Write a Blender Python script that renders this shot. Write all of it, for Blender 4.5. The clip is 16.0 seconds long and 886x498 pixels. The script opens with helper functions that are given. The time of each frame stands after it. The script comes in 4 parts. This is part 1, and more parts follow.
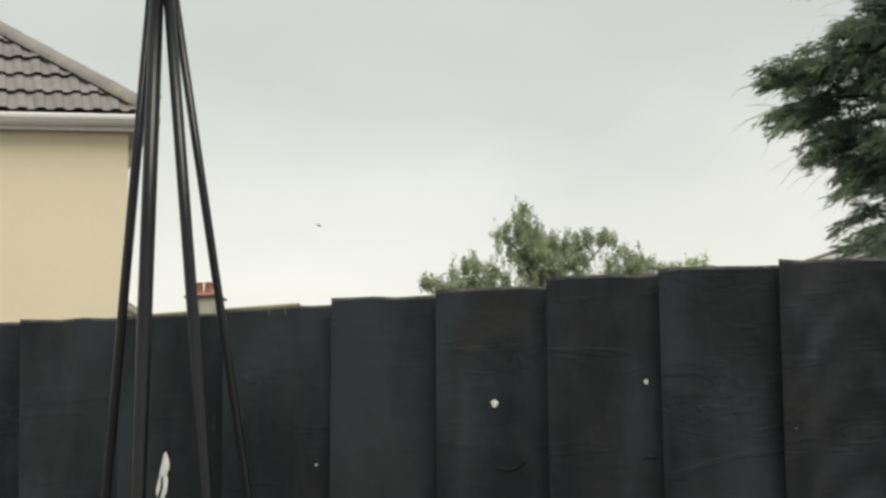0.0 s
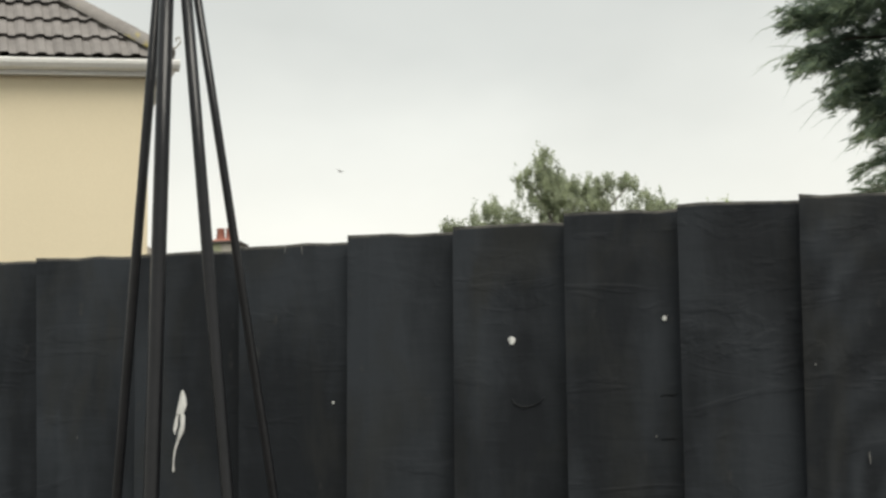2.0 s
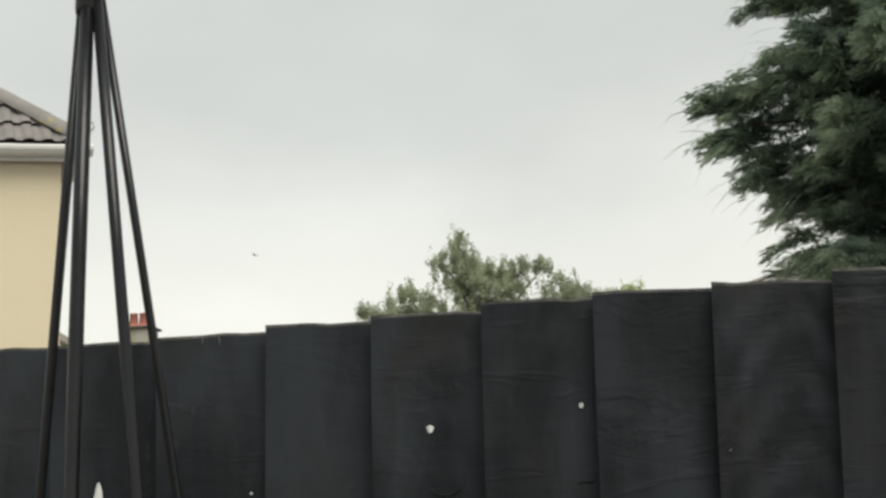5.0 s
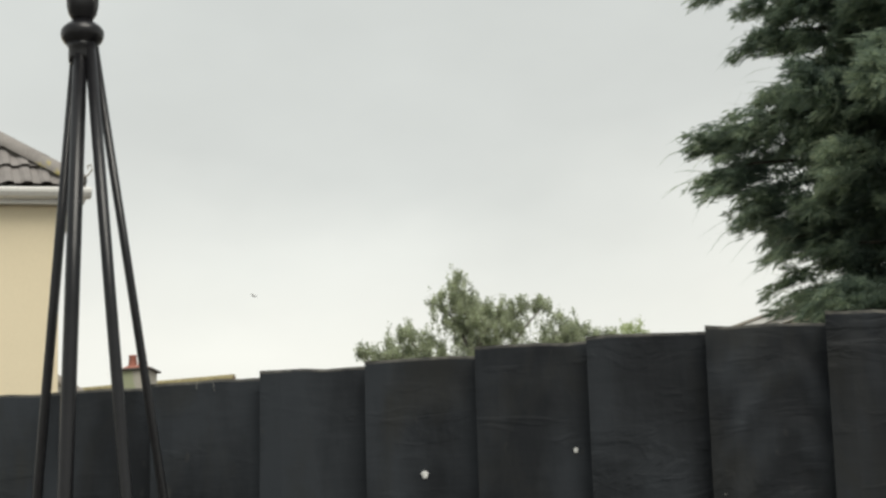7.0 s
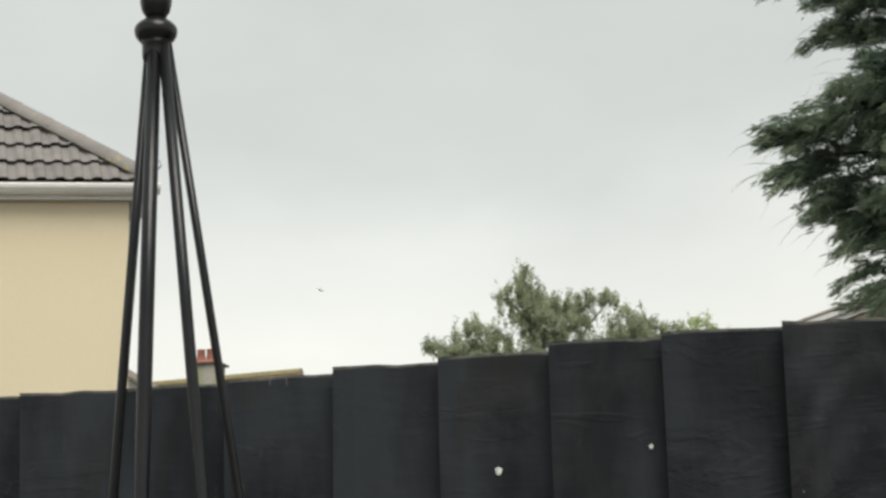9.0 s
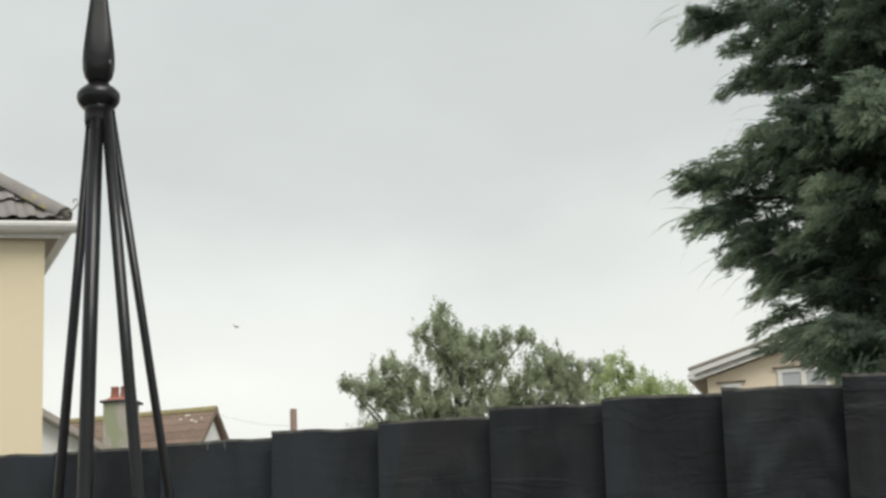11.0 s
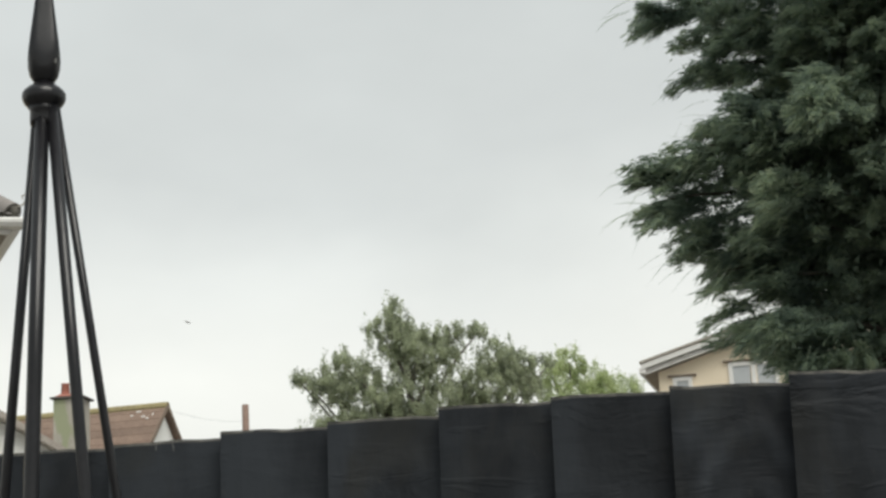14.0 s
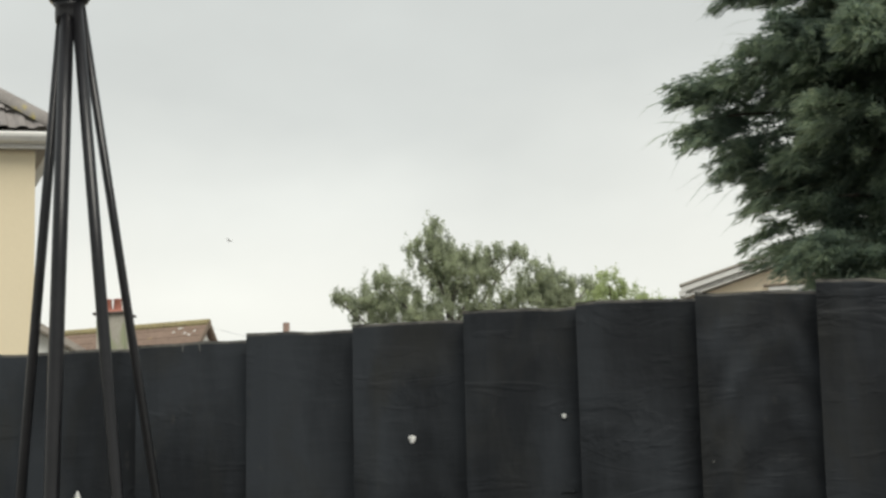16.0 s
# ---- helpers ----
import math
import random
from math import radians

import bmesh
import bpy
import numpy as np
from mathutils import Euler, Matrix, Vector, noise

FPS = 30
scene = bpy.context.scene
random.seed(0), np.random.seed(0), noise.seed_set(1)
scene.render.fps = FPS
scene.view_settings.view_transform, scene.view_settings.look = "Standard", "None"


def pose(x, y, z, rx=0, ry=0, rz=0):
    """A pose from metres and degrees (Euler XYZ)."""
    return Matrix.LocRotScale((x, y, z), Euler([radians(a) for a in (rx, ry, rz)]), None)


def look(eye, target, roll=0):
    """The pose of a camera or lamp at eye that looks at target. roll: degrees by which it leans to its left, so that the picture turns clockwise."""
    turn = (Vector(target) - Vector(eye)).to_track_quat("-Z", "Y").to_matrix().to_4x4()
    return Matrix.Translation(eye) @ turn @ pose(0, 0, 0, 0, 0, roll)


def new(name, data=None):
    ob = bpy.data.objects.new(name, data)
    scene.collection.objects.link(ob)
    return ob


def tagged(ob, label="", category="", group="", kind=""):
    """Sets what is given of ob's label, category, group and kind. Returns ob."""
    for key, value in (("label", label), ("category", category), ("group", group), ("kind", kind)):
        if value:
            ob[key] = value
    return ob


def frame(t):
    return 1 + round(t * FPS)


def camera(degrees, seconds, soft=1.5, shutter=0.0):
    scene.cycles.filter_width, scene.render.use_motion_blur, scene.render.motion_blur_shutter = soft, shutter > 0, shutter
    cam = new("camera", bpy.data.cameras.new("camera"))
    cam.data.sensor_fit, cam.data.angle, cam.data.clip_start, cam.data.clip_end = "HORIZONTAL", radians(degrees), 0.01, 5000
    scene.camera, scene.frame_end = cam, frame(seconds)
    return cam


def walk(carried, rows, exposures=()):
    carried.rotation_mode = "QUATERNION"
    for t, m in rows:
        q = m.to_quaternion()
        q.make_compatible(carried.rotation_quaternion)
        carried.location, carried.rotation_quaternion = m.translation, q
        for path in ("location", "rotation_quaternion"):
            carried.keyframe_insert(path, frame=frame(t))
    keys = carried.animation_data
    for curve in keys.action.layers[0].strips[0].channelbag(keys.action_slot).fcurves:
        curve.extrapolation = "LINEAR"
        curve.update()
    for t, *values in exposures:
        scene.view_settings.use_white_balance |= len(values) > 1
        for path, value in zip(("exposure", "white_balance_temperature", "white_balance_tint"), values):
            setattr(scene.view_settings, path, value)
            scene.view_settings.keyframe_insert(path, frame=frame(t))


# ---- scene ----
PATH = [  # seconds, eye, turn to the left, tilt up, roll
    (0.0, 0.0062, -0.0030, 1.4872, -1.195, 9.793, -1.051),
    (0.5, 0.0155, 0.0097, 1.4821, -1.593, 8.469, -0.942),
    (1.0, 0.0310, 0.0137, 1.4834, 0.115, 8.263, -1.194),
    (1.5, 0.0249, 0.0104, 1.4847, -0.000, 8.222, -1.108),
    (2.0, 0.0117, 0.0126, 1.4788, -0.411, 7.925, -1.088),
    (2.5, 0.0133, 0.0065, 1.4801, -1.753, 8.600, -1.232),
    (3.0, 0.0172, 0.0007, 1.4802, -2.023, 9.382, -1.204),
    (3.5, 0.0140, 0.0008, 1.4765, -1.177, 9.373, -1.241),
    (4.0, 0.0091, 0.0054, 1.4738, -1.747, 9.321, -0.937),
    (4.5, 0.0117, 0.0044, 1.4825, -2.699, 9.768, -1.632),
    (5.0, 0.0087, -0.0004, 1.4842, -3.461, 10.716, -1.945),
    (5.1, 0.0103, -0.0022, 1.4847, -3.547, 10.764, -1.864),
    (5.2, 0.0121, -0.0040, 1.4849, -3.763, 10.814, -1.776),
    (7.3, 0.0156, -0.0034, 1.4901, -3.343, 12.140, -2.480),
    (7.5, 0.0159, 0.0009, 1.4904, -3.023, 12.136, -2.483),
    (8.0, 0.0155, 0.0076, 1.4922, -2.166, 12.121, -2.108),
    (8.5, 0.0094, 0.0052, 1.4922, -1.491, 12.024, -1.915),
    (8.7, 0.0084, 0.0056, 1.4912, -1.196, 11.878, -1.991),
    (10.8, -0.0164, -0.0053, 1.5320, -3.208, 13.369, -2.447),
    (11.0, -0.0207, -0.0023, 1.5273, -4.234, 13.089, -2.426),
    (11.5, -0.0096, -0.0055, 1.5259, -6.139, 13.499, -2.692),
    (12.0, -0.0045, -0.0072, 1.5287, -6.353, 13.405, -2.889),
    (12.5, -0.0029, -0.0001, 1.5276, -7.068, 13.126, -2.976),
    (13.0, -0.0148, -0.0032, 1.5298, -8.214, 13.654, -3.107),
    (13.5, -0.0151, 0.0001, 1.5282, -7.722, 13.071, -3.169),
    (14.0, -0.0168, -0.0029, 1.5328, -5.924, 12.824, -2.948),
    (14.5, -0.0205, -0.0017, 1.5295, -4.505, 11.487, -2.487),
    (15.0, -0.0183, 0.0017, 1.5251, -4.957, 10.713, -2.385),
    (15.5, -0.0099, -0.0040, 1.5148, -4.380, 10.140, -2.107),
    (16.0, 0.0012, 0.0059, 1.5136, -4.330, 10.170, -1.988),
]


def aim(x, y, z, turn, tilt, roll):
    a, b = radians(turn), radians(tilt)
    way = Vector((-math.sin(a) * math.cos(b), math.cos(a) * math.cos(b), math.sin(b)))
    eye = Vector((x, y, z))
    return look(eye, eye + way, roll)


cam = camera(30.0, 16.0, soft=2.9)
walk(cam, [(row[0], aim(*row[1:])) for row in PATH],
     [(0.0, -0.02, 6620, 7), (0.5, -0.02, 6620, 7), (1.0, 0.07, 6610, 7), (2.5, 0.08, 6610, 7), (4.2, 0.01, 6600, 7), (8.0, 0.02, 6560, 7), (11.0, 0.03, 6430, 7.5), (13.5, 0.03, 6410, 7.5), (16.0, 0.02, 6540, 7)])

# ---- light: bright overcast sky, a broad weak sun behind the clouds ----
world = bpy.data.worlds.new("sky")
scene.world = world
world.use_nodes = True
wt = world.node_tree
wt.nodes.clear()


def wnode(kind, **kw):
    n = wt.nodes.new(kind)
    for k, v in kw.items():
        n.inputs[k].default_value = v
    return n


SUN_UP, SUN_ROUND = radians(55), radians(155)
sky = wnode("ShaderNodeTexSky")
sky.sky_type, sky.sun_disc, sky.sun_elevation, sky.sun_rotation = "NISHITA", False, SUN_UP, SUN_ROUND
coord = wnode("ShaderNodeTexCoord")
sep = wnode("ShaderNodeSeparateXYZ")
wt.links.new(coord.outputs["Generated"], sep.inputs[0])
# cloud deck: cream near the horizon, cool grey higher up
ramp = wnode("ShaderNodeValToRGB")
stops = ramp.color_ramp.elements
stops[0].position, stops[0].color = 0.0, (0.93, 0.92, 0.86, 1)
stops[1].position, stops[1].color = 1.0, (0.70, 0.72, 0.73, 1)
for at, col in ((0.13, (0.945, 0.935, 0.88, 1)), (0.20, (0.85, 0.855, 0.82, 1)), (0.28, (0.685, 0.70, 0.685, 1)), (0.5, (0.63, 0.655, 0.65, 1))):
    e = stops.new(at)
    e.color = col
bend = wnode("ShaderNodeTexNoise", Scale=3.2, Detail=4.0, Roughness=0.5)
squash = wnode("ShaderNodeMapping")
squash.inputs["Scale"].default_value = (1.0, 1.0, 1.7)
wt.links.new(coord.outputs["Generated"], squash.inputs[0])
wt.links.new(squash.outputs[0], bend.inputs["Vector"])
lift = wnode("ShaderNodeMath")
lift.operation = "MULTIPLY_ADD"
lift.inputs[1].default_value, lift.inputs[2].default_value = 0.16, -0.08
wt.links.new(bend.outputs["Fac"], lift.inputs[0])
height = wnode("ShaderNodeMath")
height.operation = "ADD"
wt.links.new(sep.outputs["Z"], height.inputs[0])
wt.links.new(lift.outputs[0], height.inputs[1])
wt.links.new(height.outputs[0], ramp.inputs[0])
wisps = wnode("ShaderNodeTexNoise", Scale=3.6, Detail=5.0, Roughness=0.5)
wt.links.new(squash.outputs[0], wisps.inputs["Vector"])
tone = wnode("ShaderNodeMapRange")
tone.inputs[1].default_value, tone.inputs[2].default_value = 0.3, 0.7
tone.inputs[3].default_value, tone.inputs[4].default_value = 0.915, 1.075
wt.links.new(wisps.outputs["Fac"], tone.inputs[0])
deck = wnode("ShaderNodeVectorMath")
deck.operation = "SCALE"
wt.links.new(ramp.outputs[0], deck.inputs[0])
wt.links.new(tone.outputs[0], deck.inputs["Scale"])
clear_bg = wnode("ShaderNodeBackground", Strength=0.08)
cloud_bg = wnode("ShaderNodeBackground", Strength=1.0)
wt.links.new(sky.outputs[0], clear_bg.inputs[0])
wt.links.new(deck.outputs[0], cloud_bg.inputs[0])
both = wnode("ShaderNodeMixShader", Fac=0.95)
wt.links.new(clear_bg.outputs[0], both.inputs[1])
wt.links.new(cloud_bg.outputs[0], both.inputs[2])
out = wnode("ShaderNodeOutputWorld")
wt.links.new(both.outputs[0], out.inputs[0])

sun = new("sun", bpy.data.lights.new("sun", "SUN"))
sun.data.energy, sun.data.angle, sun.data.color = 2.75, radians(40), (1.0, 0.95, 0.88)
sun.matrix_world = look((0, 0, 30), (-30 * math.sin(radians(25)), 30 * math.cos(radians(25)), 30 - 30 * math.tan(SUN_UP)))


# ---- materials ----
def material(name, colours, rough=0.7, scale=(8.0, 60.0), stretch=(1, 1, 1), bump=0.1, metal=0.0, per_piece=0.0,
             spots=None, spec=0.5, depth=0.01):
    """Two colours mixed by a coarse and a fine noise, relief, a shift from piece to piece and optional spots (colour, scale, amount)."""
    m = bpy.data.materials.new(name)
    m.use_nodes = True
    nt = m.node_tree
    b = nt.nodes["Principled BSDF"]
    tc = nt.nodes.new("ShaderNodeTexCoord")
    mp = nt.nodes.new("ShaderNodeMapping")
    mp.inputs["Scale"].default_value = stretch
    nt.links.new(tc.outputs["Object"], mp.inputs[0])
    info = nt.nodes.new("ShaderNodeObjectInfo")
    off = nt.nodes.new("ShaderNodeVectorMath")
    off.operation = "ADD"
    far = nt.nodes.new("ShaderNodeVectorMath")
    far.operation = "SCALE"
    far.inputs[0].default_value = (17.0, 31.0, 23.0)
    nt.links.new(info.outputs["Random"], far.inputs["Scale"])
    nt.links.new(mp.outputs[0], off.inputs[0])
    nt.links.new(far.outputs[0], off.inputs[1])
    noises = []
    for s in scale:
        n = nt.nodes.new("ShaderNodeTexNoise")
        n.inputs["Scale"].default_value, n.inputs["Detail"].default_value = s, 6.0
        nt.links.new(off.outputs[0], n.inputs["Vector"])
        noises.append(n)
    mixf = nt.nodes.new("ShaderNodeMath")
    mixf.operation = "ADD"
    nt.links.new(noises[0].outputs["Fac"], mixf.inputs[0])
    nt.links.new(noises[1].outputs["Fac"], mixf.inputs[1])
    rng = nt.nodes.new("ShaderNodeMapRange")
    rng.inputs[1].default_value, rng.inputs[2].default_value = 0.7, 1.3
    nt.links.new(mixf.outputs[0], rng.inputs[0])
    mix = nt.nodes.new("ShaderNodeMix")
    mix.data_type = "RGBA"
    mix.inputs[6].default_value, mix.inputs[7].default_value = (*colours[0], 1), (*colours[1], 1)
    nt.links.new(rng.outputs[0], mix.inputs[0])
    col = mix.outputs[2]
    if spots:
        sc, sscale, amount = spots
        n = nt.nodes.new("ShaderNodeTexNoise")
        n.inputs["Scale"].default_value, n.inputs["Detail"].default_value = sscale, 8.0
        nt.links.new(off.outputs[0], n.inputs["Vector"])
        r = nt.nodes.new("ShaderNodeMapRange")
        r.inputs[1].default_value, r.inputs[2].default_value = 1 - amount, 1.06 - amount
        nt.links.new(n.outputs["Fac"], r.inputs[0])
        m2 = nt.nodes.new("ShaderNodeMix")
        m2.data_type = "RGBA"
        m2.inputs[7].default_value = (*sc, 1)
        nt.links.new(r.outputs[0], m2.inputs[0])
        nt.links.new(col, m2.inputs[6])
        col = m2.outputs[2]
    if per_piece:
        hsv = nt.nodes.new("ShaderNodeHueSaturation")
        pr = nt.nodes.new("ShaderNodeMapRange")
        pr.inputs[3].default_value, pr.inputs[4].default_value = 1 - per_piece, 1 + per_piece
        nt.links.new(info.outputs["Random"], pr.inputs[0])
        nt.links.new(pr.outputs[0], hsv.inputs["Value"])
        nt.links.new(col, hsv.inputs["Color"])
        col = hsv.outputs[0]
    nt.links.new(col, b.inputs["Base Color"])
    b.inputs["Roughness"].default_value, b.inputs["Metallic"].default_value = rough, metal
    b.inputs["Specular IOR Level"].default_value = spec
    if bump:
        bp = nt.nodes.new("ShaderNodeBump")
        bp.inputs["Strength"].default_value, bp.inputs["Distance"].default_value = bump, depth
        nt.links.new(mixf.outputs[0], bp.inputs["Height"])
        nt.links.new(bp.outputs[0], b.inputs["Normal"])
    return m


def foliage(name, dark, light, through_light=0.3, rough=0.6, clump=2.2):
    """Leaf colours that change from leaf to leaf and over the crown."""
    m = bpy.data.materials.new(name)
    m.use_nodes = True
    nt = m.node_tree
    b = nt.nodes["Principled BSDF"]
    geo = nt.nodes.new("ShaderNodeNewGeometry")
    tc = nt.nodes.new("ShaderNodeTexCoord")
    n = nt.nodes.new("ShaderNodeTexNoise")
    n.inputs["Scale"].default_value, n.inputs["Detail"].default_value = clump, 3.0
    nt.links.new(tc.outputs["Object"], n.inputs["Vector"])
    add = nt.nodes.new("ShaderNodeMath")
    add.operation = "MULTIPLY_ADD"
    add.inputs[1].default_value = 0.34
    nt.links.new(geo.outputs["Random Per Island"], add.inputs[0])
    rr = nt.nodes.new("ShaderNodeMapRange")
    rr.inputs[1].default_value, rr.inputs[2].default_value = 0.35, 0.65
    rr.inputs[3].default_value, rr.inputs[4].default_value = 0.0, 0.66
    nt.links.new(n.outputs["Fac"], rr.inputs[0])
    nt.links.new(rr.outputs[0], add.inputs[2])
    mix = nt.nodes.new("ShaderNodeMix")
    mix.data_type = "RGBA"
    mix.inputs[6].default_value, mix.inputs[7].default_value = (*dark, 1), (*light, 1)
    nt.links.new(add.outputs[0], mix.inputs[0])
    nt.links.new(mix.outputs[2], b.inputs["Base Color"])
    b.inputs["Roughness"].default_value = rough
    b.inputs["Specular IOR Level"].default_value = 0.3
    tr = nt.nodes.new("ShaderNodeBsdfTranslucent")
    nt.links.new(mix.outputs[2], tr.inputs[0])
    mx = nt.nodes.new("ShaderNodeMixShader")
    mx.inputs[0].default_value = through_light
    nt.links.new(b.outputs[0], mx.inputs[1])
    nt.links.new(tr.outputs[0], mx.inputs[2])
    nt.links.new(mx.outputs[0], nt.nodes["Material Output"].inputs[0])
    return m


def painted_board(name, ridged=0.0, arched=0.0, coat=1.06):
    """Rough sawn timber under thin black paint: saw marks across, swirling grain, scuffs and small specks.
    ridged: how deep the torn ridges across the face are; arched: how plain the arches of the grain are; coat: how
    bright the paint is."""
    m = bpy.data.materials.new(name)
    m.use_nodes = True
    nt = m.node_tree
    b = nt.nodes["Principled BSDF"]
    L = nt.links.new
    tc, info = nt.nodes.new("ShaderNodeTexCoord"), nt.nodes.new("ShaderNodeObjectInfo")
    far, off = nt.nodes.new("ShaderNodeVectorMath"), nt.nodes.new("ShaderNodeVectorMath")
    far.operation, off.operation = "SCALE", "ADD"
    far.inputs[0].default_value = (7.0, 13.0, 9.0)
    L(info.outputs["Random"], far.inputs["Scale"])
    L(tc.outputs["Object"], off.inputs[0])
    L(far.outputs[0], off.inputs[1])

    def layer(stretch, size, detail=6.0, rough=0.55, warp=0.0):
        mp = nt.nodes.new("ShaderNodeMapping")
        mp.inputs["Scale"].default_value = stretch
        L(off.outputs[0], mp.inputs[0])
        n = nt.nodes.new("ShaderNodeTexNoise")
        n.inputs["Scale"].default_value, n.inputs["Detail"].default_value = size, detail
        n.inputs["Roughness"].default_value, n.inputs["Distortion"].default_value = rough, warp
        L(mp.outputs[0], n.inputs["Vector"])
        return n.outputs["Fac"]

    def ranged(value, a, b2, lo, hi):
        r = nt.nodes.new("ShaderNodeMapRange")
        for k, v in zip((1, 2, 3, 4), (a, b2, lo, hi)):
            r.inputs[k].default_value = v
        L(value, r.inputs[0])
        return r.outputs[0]

    def maths(op, a, b2):
        n = nt.nodes.new("ShaderNodeMath")
        n.operation = op
        for k, v in enumerate((a, b2)):
            if isinstance(v, float):
                n.inputs[k].default_value = v
            else:
                L(v, n.inputs[k])
        return n.outputs[0]

    cloudy = layer((1.6, 1, 0.5), 6.0)
    saw = layer((1.0, 1.0, 7.0), 11.0, 6.0, 0.7, 1.2)
    swirl_at = nt.nodes.new("ShaderNodeMapping")
    swirl_at.inputs["Scale"].default_value = (1.0, 1.0, 0.40)
    swirl_at.inputs["Location"].default_value = (-0.085, 0.0, -0.55)
    L(tc.outputs["Object"], swirl_at.inputs[0])
    wave = nt.nodes.new("ShaderNodeTexWave")
    wave.wave_type, wave.rings_direction = "RINGS", "Y"
    wave.inputs["Scale"].default_value, wave.inputs["Distortion"].default_value = 12.0, 5.0
    wave.inputs["Detail"].default_value, wave.inputs["Detail Scale"].default_value = 2.0, 1.1
    L(swirl_at.outputs[0], wave.inputs["Vector"])
    patch = ranged(layer((1, 1, 0.8), 4.0, 2.0), 0.52, 0.64, 0.0, 1.0)
    grain = maths("MULTIPLY", wave.outputs["Fac"], patch)
    mix = nt.nodes.new("ShaderNodeMix")
    mix.data_type = "RGBA"
    mix.inputs[6].default_value, mix.inputs[7].default_value = (0.0078, 0.0097, 0.0123, 1), (0.0260, 0.0305, 0.0360, 1)
    worn = maths("ADD", cloudy, maths("MULTIPLY", saw, 0.16))
    if arched:
        worn = maths("ADD", worn, maths("MULTIPLY", maths("SUBTRACT", wave.outputs["Fac"], 0.5), 0.10))
    L(ranged(worn, 0.49, 0.69, 0.0, 1.0), mix.inputs[0])
    scuff = nt.nodes.new("ShaderNodeMix")
    scuff.data_type = "RGBA"
    scuff.inputs[7].default_value = (0.045, 0.045, 0.042, 1)
    L(ranged(layer((1.0, 1.0, 0.5), 55.0, 4.0), 0.67, 0.76, 0.0, 0.5), scuff.inputs[0])
    L(mix.outputs[2], scuff.inputs[6])
    thin = nt.nodes.new("ShaderNodeMix")
    thin.data_type = "RGBA"
    thin.inputs[7].default_value = (0.0215, 0.0222, 0.0205, 1)
    L(ranged(layer((1.3, 1.0, 0.55), 9.0, 5.0, 0.6, 0.6), 0.50, 0.70, 0.0, 0.7), thin.inputs[0])
    L(scuff.outputs[2], thin.inputs[6])
    hsv = nt.nodes.new("ShaderNodeHueSaturation")
    L(ranged(info.outputs["Random"], 0.0, 1.0, coat - 0.10, coat + 0.10), hsv.inputs["Value"])
    L(thin.outputs[2], hsv.inputs["Color"])
    L(hsv.outputs[0], b.inputs["Base Color"])
    L(ranged(cloudy, 0.3, 0.7, 0.50, 0.72), b.inputs["Roughness"])
    b.inputs["Specular IOR Level"].default_value = 0.22
    ridges = ranged(layer((1.1, 1.1, 4.2), 7.0, 4.0, 0.6, 1.0), 0.58, 0.68, 0.0, 1.0)
    relief = maths("ADD", maths("ADD", maths("MULTIPLY", saw, 0.06), maths("MULTIPLY", ridges, 0.10)), maths("ADD", maths("MULTIPLY", grain, 0.22), maths("MULTIPLY", cloudy, 0.8)))
    if ridged:
        torn = layer((1.0, 1.0, 3.0), 6.5, 4.0, 0.55, 1.8)
        band = ranged(layer((0.1, 0.1, 1.0), 7.0, 2.0), 0.45, 0.58, 0.05, 1.0)
        relief = maths("ADD", relief, maths("MULTIPLY", maths("MULTIPLY", ranged(torn, 0.46, 0.60, 0.0, 1.0), band), ridged))
    if arched:
        relief = maths("ADD", relief, maths("MULTIPLY", wave.outputs["Fac"], arched))
    bp = nt.nodes.new("ShaderNodeBump")
    bp.inputs["Strength"].default_value, bp.inputs["Distance"].default_value = 0.6, 0.007
    L(relief, bp.inputs["Height"])
    L(bp.outputs[0], b.inputs["Normal"])
    return m


BLACK_WOOD = painted_board("black fence paint", 0.05)
RIDGED_WOOD = painted_board("black paint on torn sawn face", 0.20, 0.0, 0.90)
ARCHED_WOOD = painted_board("black paint on arched grain", 0.10, 0.30, 0.90)
WORN_WOOD = material("weathered board end", ((0.04, 0.04, 0.035), (0.13, 0.125, 0.11)), 0.85, (30.0, 140.0), bump=0.3, depth=0.003, spots=((0.20, 0.21, 0.13), 35.0, 0.42))
BLACK_METAL = material("black coated steel", ((0.0050, 0.0050, 0.0060), (0.0100, 0.0098, 0.0115)), 0.28, (20.0, 160.0), bump=0.08, spec=0.38, depth=0.002)
EDGE = material("worn board edge", ((0.012, 0.013, 0.014), (0.11, 0.105, 0.09)), 0.85, (22.0, 110.0), bump=0.3, depth=0.002)
SCUFF = material("greyed dribble", ((0.09, 0.09, 0.085), (0.17, 0.17, 0.16)), 0.85, (60.0, 300.0), bump=0.2, depth=0.002)
DROPPING = material("white dropping", ((0.55, 0.55, 0.52), (0.78, 0.78, 0.75)), 0.8, (60.0, 300.0), bump=0.3, depth=0.002)
RENDER_CREAM = material("cream painted render", ((0.69, 0.60, 0.425), (0.745, 0.65, 0.465)), 0.9, (0.9, 90.0), bump=0.25, depth=0.004)
RENDER_BEIGE = material("beige render", ((0.76, 0.655, 0.495), (0.82, 0.715, 0.555)), 0.9, (1.2, 60.0), bump=0.2)
RENDER_WHITE = material("white render", ((0.68, 0.68, 0.65), (0.78, 0.78, 0.75)), 0.9, (1.5, 60.0), bump=0.15)
RENDER_GREY = material("stained grey render", ((0.34, 0.31, 0.26), (0.50, 0.46, 0.40)), 0.92, (2.5, 40.0), (1, 1, 0.4), 0.3)
